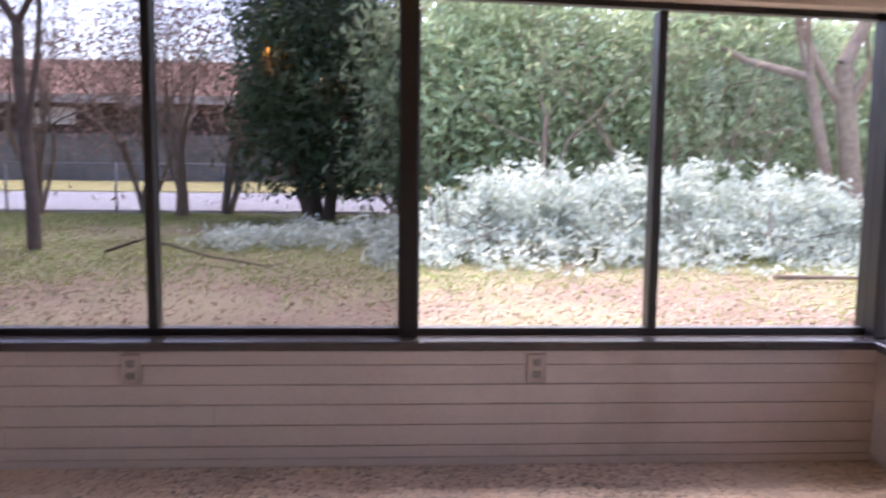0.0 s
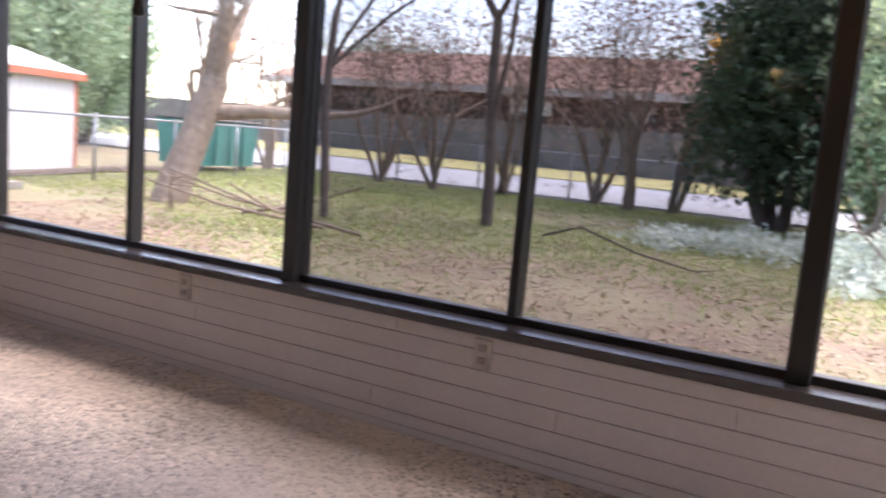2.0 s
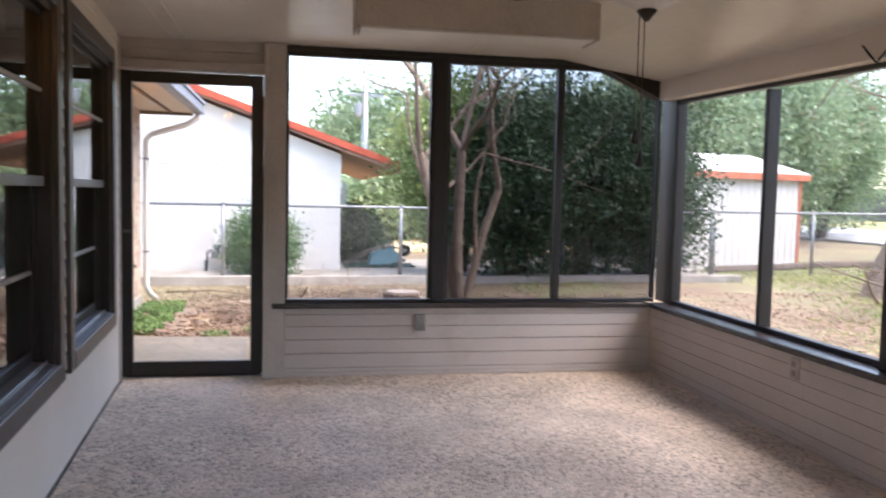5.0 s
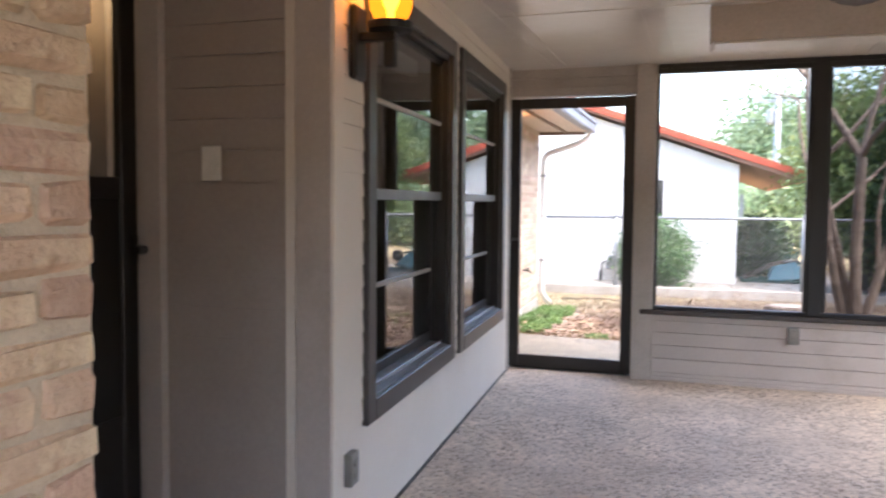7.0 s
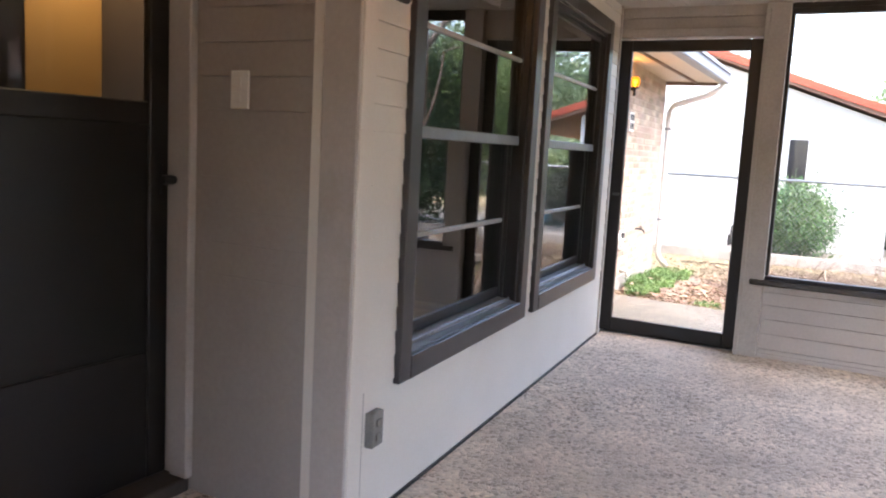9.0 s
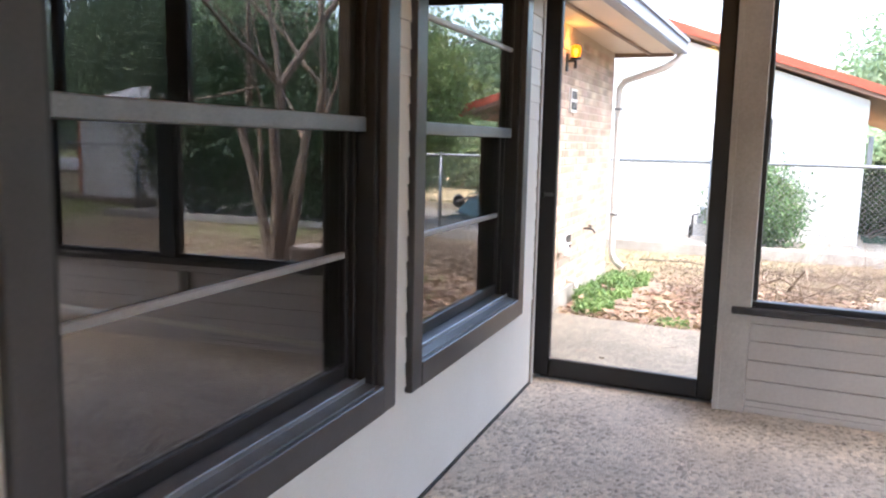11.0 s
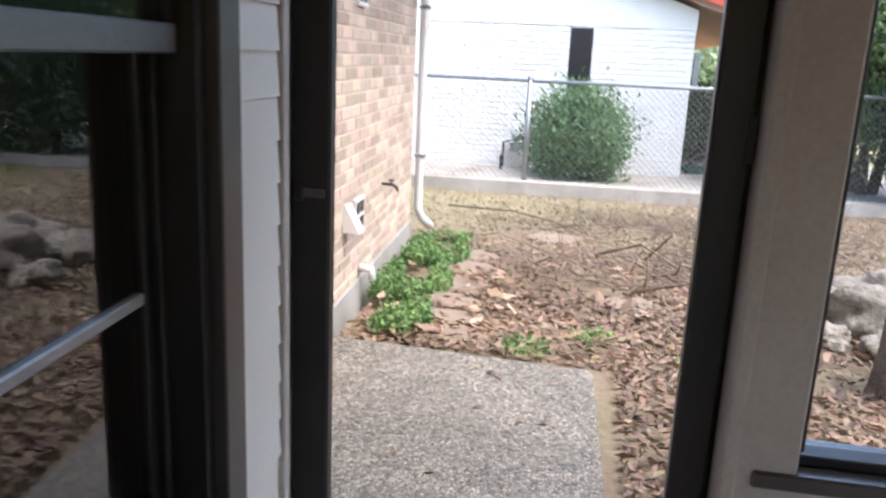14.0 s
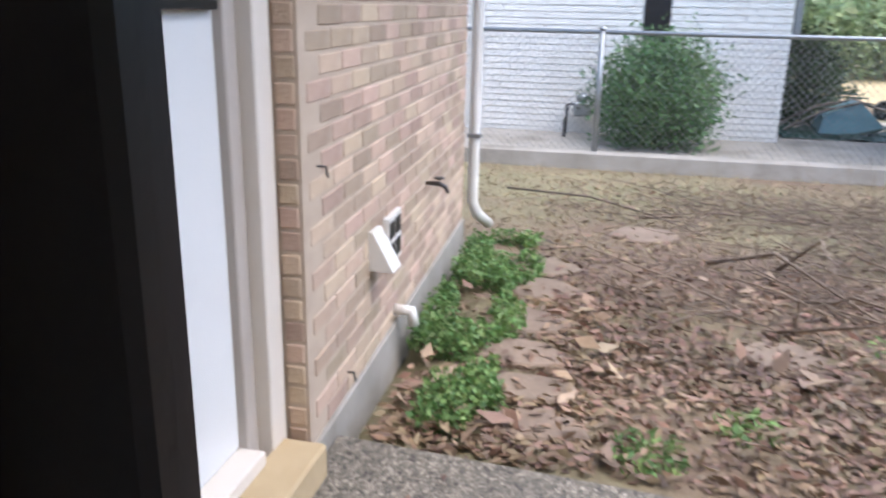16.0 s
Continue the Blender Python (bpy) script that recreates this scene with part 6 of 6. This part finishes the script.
for i, (x, y, rx, ry, h) in enumerate(((8.1, -4.7, 0.9, 1.15, 3.3), (8.5, -6.1, 1.0, 1.3, 3.5), (8.6, -7.5, 1.0, 1.25, 3.3))):
    leafy("evergreen_tree", (x, y, -0.22), 2, 0.09, (0, 0, h * 0.5), (rx, ry, h * 0.53), 1500, 18, 0.13, 0.09, M["leaf_dark"], "dense dark evergreen tree branching to the ground", 221 + i, group="dark evergreens", stems=4, floor=0.12, shell=0.3)
leafy("evergreen_tree", (8.95, -3.95, -0.22), 2, 0.08, (0, 0.1, 2.2), (0.95, 1.25, 1.55), 1300, 18, 0.15, 0.09, M["leaf_yellow"], "yellow-green bushy tree beside the white house", 228, group="dark evergreens", stems=3, floor=0.15, shell=0.3)
for i, (x, y, h) in enumerate(((17.5, -12.5, 6.0), (20, -17, 7.0), (23, -21.5, 7.0), (25, -15, 7.5), (27, -24.5, 7.0))):
    leafy("green_tree", (x, y, -0.2), 2, 0.15, (0, 0, h * 0.55), (2.6, 2.6, h * 0.47), 1100, 18, 0.3, 0.2, M["leaf_far"], "pale green leafy tree behind the shed", 320 + i, group="trees behind the shed", stems=3, floor=0.4, shell=0.3)
bare_tree("bare_tree", (2.5, -2.68, -0.11), [((0.05, -0.2, 1), 1.6, 0.05), ((0.02, 0.02, 1), 1.9, 0.058), ((0.02, 0.2, 1), 1.9, 0.045), ((0.1, 0.08, 1), 1.9, 0.04)], "multi-stemmed pale bare tree close to the porch", M["palebark"], 518, depth=5, sides=8)
bare_tree("big_tree", (5.45, -10.0, -0.22), [((-0.05, -0.42, 1), 2.3, 0.29)], "thick leaning tree trunk with bare branching crown", M["palebark"], 232, depth=5, sides=12, tip_leaf=M["leaf_far"], tip_n=3)
bare_tree("yard_tree", (1.02, -12.7, -0.22), [((-0.1, 0.02, 1), 3.4, 0.105)], "straight gray tree trunk in the yard", M["bark"], 233, depth=6, sides=10)
bare_tree("yard_tree", (2.96, -10.9, -0.22), [((0.03, -0.03, 1), 3.2, 0.075)], "thin dark tree trunk in the yard", M["bark"], 234, depth=5, sides=8)
for i, (x, y, k) in enumerate(((0.75, -20.1, 4), (-0.1, -21.0, 3), (8.2, -20.2, 3), (2.0, -21.0, 4), (6.0, -19.6, 3), (11.8, -19.5, 3), (8.6, -13.4, 1), (4.4, -20.6, 3), (-4.5, -21.0, 3))):
    g = np.random.default_rng(240 + i)
    st = [((g.normal() * 0.28, g.normal() * 0.2, 1), g.uniform(1.9, 2.6), g.uniform(0.05, 0.09)) for _ in range(k + 2)]
    bare_tree("crape_myrtle", (x, y, -0.2), st, "brown multi-stemmed bare tree along the back fence", M["palebark"], 250 + i, depth=4, sides=6, group="back fence trees", tip_leaf=M["leaf_rust"], tip_n=16, tip_spread=0.55, tip_size=0.12)
leafy("cedar_tree", (-2.6, -19.3, -0.2), 3, 0.16, (0, 0, 3.4), (2.0, 2.0, 3.3), 1500, 18, 0.24, 0.17, M["leaf_cedar"], "dense dark cedar tree by the fence", 261, stems=3, floor=0.5, shell=0.3)
# thicket behind the brush pile
for i, (x, y, r, h) in enumerate(((-5.2, -17.6, 1.9, 5.2), (-7.6, -18.2, 2.1, 6.0), (-10.2, -18.0, 2.2, 5.4), (-12.6, -18.8, 2.2, 6.0), (-15.4, -19.5, 2.4, 5.5), (-6.6, -20.5, 2.2, 7.0), (-11.5, -21.5, 2.4, 7.5), (-18.5, -20.0, 2.6, 5.5))):
    leafy("thicket_tree", (x, y, -0.2), 2, 0.08, (0, 0, h * 0.52), (r, r * 0.8, h * 0.5), 850, 16, 0.24, 0.2, M["leaf_thicket"], "tall green privet thicket with drooping leaves", 270 + i, group="green thicket", stems=5, floor=0.35, shell=0.35, aspect=0.35)
for i, (x, y) in enumerate(((-7.3, -16.2), (-9.8, -16.4), (-11.2, -16.6), (-4.4, -16.4))):
    g = np.random.default_rng(290 + i)
    bare_tree("thin_tree", (x, y, -0.2), [((g.normal() * 0.25, g.normal() * 0.2, 1), 2.4, 0.06), ((g.normal() * 0.4, 0.2, 1), 2.0, 0.04)], "thin bare brown tree in front of the thicket", M["palebark"], 300 + i, depth=4, sides=5, group="thin trees", tip_leaf=M["leaf_rust"], tip_n=4)
bare_tree("pale_tree", (-13.2, -15.2, -0.2), [((0.02, 0.0, 1), 3.4, 0.22), ((0.28, 0.0, 1), 3.2, 0.13), ((-0.2, 0.0, 1), 3.0, 0.12)], "pale forked tree trunk at the edge of the thicket", M["palebark"], 310, depth=5, sides=9)

# the heap of cut, pale-leaved branches
rng = np.random.default_rng(41)
pile = empty("brush_pile", "large heap of cut branches with pale wilted leaves", "brush pile", at=(-7.5, -12.8, -0.2))
pts = []
def pile_h(x):
    return max(0.0, 1.0 - ((x + 0.7) / 4.3) ** 2) ** 0.6


for _ in range(1500):
    x = rng.uniform(-4.6, 3.4)
    h = 0.95 * pile_h(x) * (0.75 + 0.5 * rng.random())
    y = rng.normal() * 0.85 + 0.25
    z = h * math.exp(-(y / 1.5) ** 2) * rng.uniform(0.1, 1.0) ** 0.6
    pts.append((x, y, max(0.05, z)))
for _ in range(160):
    x = rng.uniform(2.4, 6.2)
    pts.append((x, rng.normal() * 0.7 - 0.9, 0.1 + 0.35 * rng.random() * (1 - (x - 2.4) / 5)))
for _ in range(150):
    x = rng.uniform(-4.2, 2.6)
    b0 = np.array((x, rng.normal() * 0.5 + 0.2, 0.55 * pile_h(x)))
    d = np.array((rng.normal() * 0.6, rng.normal() * 0.4, 1.0))
    ln = rng.uniform(0.35, 0.95) * (0.5 + 0.6 * pile_h(x))
    pts += [tuple(b0 + d / np.linalg.norm(d) * ln * q) for q in (0.4, 0.65, 0.85, 1.0)]
pts = np.array(pts)
pts = np.repeat(pts, 14, axis=0) + rng.normal(size=(len(pts) * 14, 3)) * (0.09, 0.09, 0.08)
pts[:, 2] = np.maximum(pts[:, 2], 0.02)
o = new("leaf_mass", leaf_mesh("leaf_mass", pts, 0.13, M["leaf_pale"], rng, aspect=0.33))
o.parent = pile
tagged(o, "pale gray-green wilted leaves", kind="stuff")
bm = bmesh.new()
for _ in range(70):
    x, y = rng.uniform(-4.2, 3.2), rng.normal() * 0.6 + 0.2
    d = Vector((rng.normal(), rng.normal() * 0.6, abs(rng.normal()) * 0.8)).normalized()
    p = Vector((x, y, 0.05 + 0.4 * pile_h(x) * rng.random()))
    q = p + d * rng.uniform(0.6, 1.5)
    tube(bm, [p, p.lerp(q, 0.5) + Vector(rng.normal(size=3)) * 0.06, q], [0.018, 0.012, 0.004], 4, caps=False)
part("branches", bm, M["twig"], pile)

# far trees all round
rng = np.random.default_rng(77)
k = 0
for ang in list(np.arange(-175, -4, 7.0)):
    fine = -75 < ang
    r = 46 + rng.uniform(-5, 8) if -62 < ang else 62 + rng.uniform(-8, 10)
    x, y = r * math.cos(radians(ang)), r * math.sin(radians(ang))
    if -58 < y < -22 and -45 < x < 70:
        y = -62
    h = rng.uniform(7.0, 8.5) if ang > -30 else rng.uniform(7.0, 9.5)
    leafy("far_tree", (x, y, -0.2), 3, 0.25, (0, 0, h * 0.55), (4.2, 4.2, h * 0.48), 800 if fine else 300, 18, 0.5, 0.3 if fine else 0.5, M["leaf_far"], "hazy green tree in the distance", 400 + k, group="far trees", stems=2, floor=0.3, shell=0.3)
    k += 1

# ---- bricks, one by one ----
def brick_mesh(name, l, h, d, seed, rough):
    g = random.Random(seed)
    bm = bmesh.new()
    box(bm, 0, 0, 0, l, d, h)
    bmesh.ops.bevel(bm, geom=list(bm.edges), offset=min(rough * 1.4, 0.012), segments=1, affect="EDGES")
    for v in bm.verts:
        v.co += Vector((g.uniform(-rough, rough), g.uniform(-rough, rough) * 0.7, g.uniform(-rough, rough))) * 0.6
    return bm


def brick_face(parent, frame_m, length, z0, z1, course, bl, joint, material, seed, rough, limit, both_ends=True, depth=0.09):
    g = random.Random(seed)
    shapes = {}
    for key, ln in (("full", bl - joint), ("half", bl / 2 - joint)):
        shapes[key] = [mesh_from(brick_mesh("brick", ln, course - joint, depth, seed + i, rough), "brick", material, smooth=False) for i in range(5)]
    near, rest = [], []
    z, row = z0, 0
    while z + course <= z1 + 0.02:
        u = length
        first = row % 2 == 0
        while u > 0.02:
            ln = bl / 2 if first else bl
            first = False
            u -= ln
            if u < -0.02:
                break
            near.append(("half" if ln < bl * 0.75 else "full", u, z))
        z += course
        row += 1
    near.sort(key=limit)
    for i, (key, u, zz) in enumerate(near):
        me = shapes[key][g.randrange(5)]
        p = frame_m @ Matrix.Translation((u + joint / 2, -g.uniform(0.0, rough), zz + g.uniform(-1, 1) * rough * 0.3))
        if i < 300:
            ob = new("brick", me)
            ob.parent = parent
            ob.matrix_basis = p
        else:
            rest.append((me, p))
    if rest:
        bv, bf = [], []
        for me, p in rest:
            o = len(bv)
            bv += [tuple(p @ v.co) for v in me.vertices]
            bf += [tuple(o + i for i in q.vertices) for q in me.polygons]
        m2 = bpy.data.meshes.new("brick_rest")
        m2.from_pydata(bv, [], bf)
        m2.materials.append(material)
        ob = tagged(new("brick_rest", m2), kind="stuff")
        ob.parent = parent


# inside: tumbled brick beside the door recess
bm = bmesh.new()
box(bm, -6.9, -0.474, 0, -4.978, 0.74, 2.3)
wall_bin = thing("wall_brick_inside", bm, M["mortar_in"], "rough tan brick house wall inside the porch", "wall", kind="structure")
IB = Matrix.Translation((-6.37, -0.482, 0))
brick_face(wall_bin, IB, 1.398, 0.004, 2.22, 0.0675, 0.215, 0.011, M["brick"], 500, 0.009, lambda q: -q[1])
# outside: the brick face, the reveal by the white door
brick_face(wall_brick, BR, BL, 0.022, 2.14, 0.0655, 0.203, 0.009, M["brick_out"], 600, 0.003, lambda q: q[2] * 1.0 + q[1] * 0.1)
# the brick end beside the white door: one header a course
end_mesh = [mesh_from(brick_mesh("brick", 0.056, 0.0565, 0.09, 640 + i, 0.003), "brick", M["brick_out"]) for i in range(4)]
g = random.Random(641)
END = Matrix.Translation((1.621, 0.746, 0.0)) @ Matrix.Rotation(radians(-90), 4, "Z")
pose_list = [(end_mesh[g.randrange(4)], END @ Matrix.Translation((g.uniform(-0.002, 0.002), -g.uniform(0.0, 0.004), 0.0265 + 0.0655 * i))) for i in range(32)]
for me, p in pose_list:
    ob = new("brick", me)
    ob.parent = wall_brick
    ob.matrix_basis = p
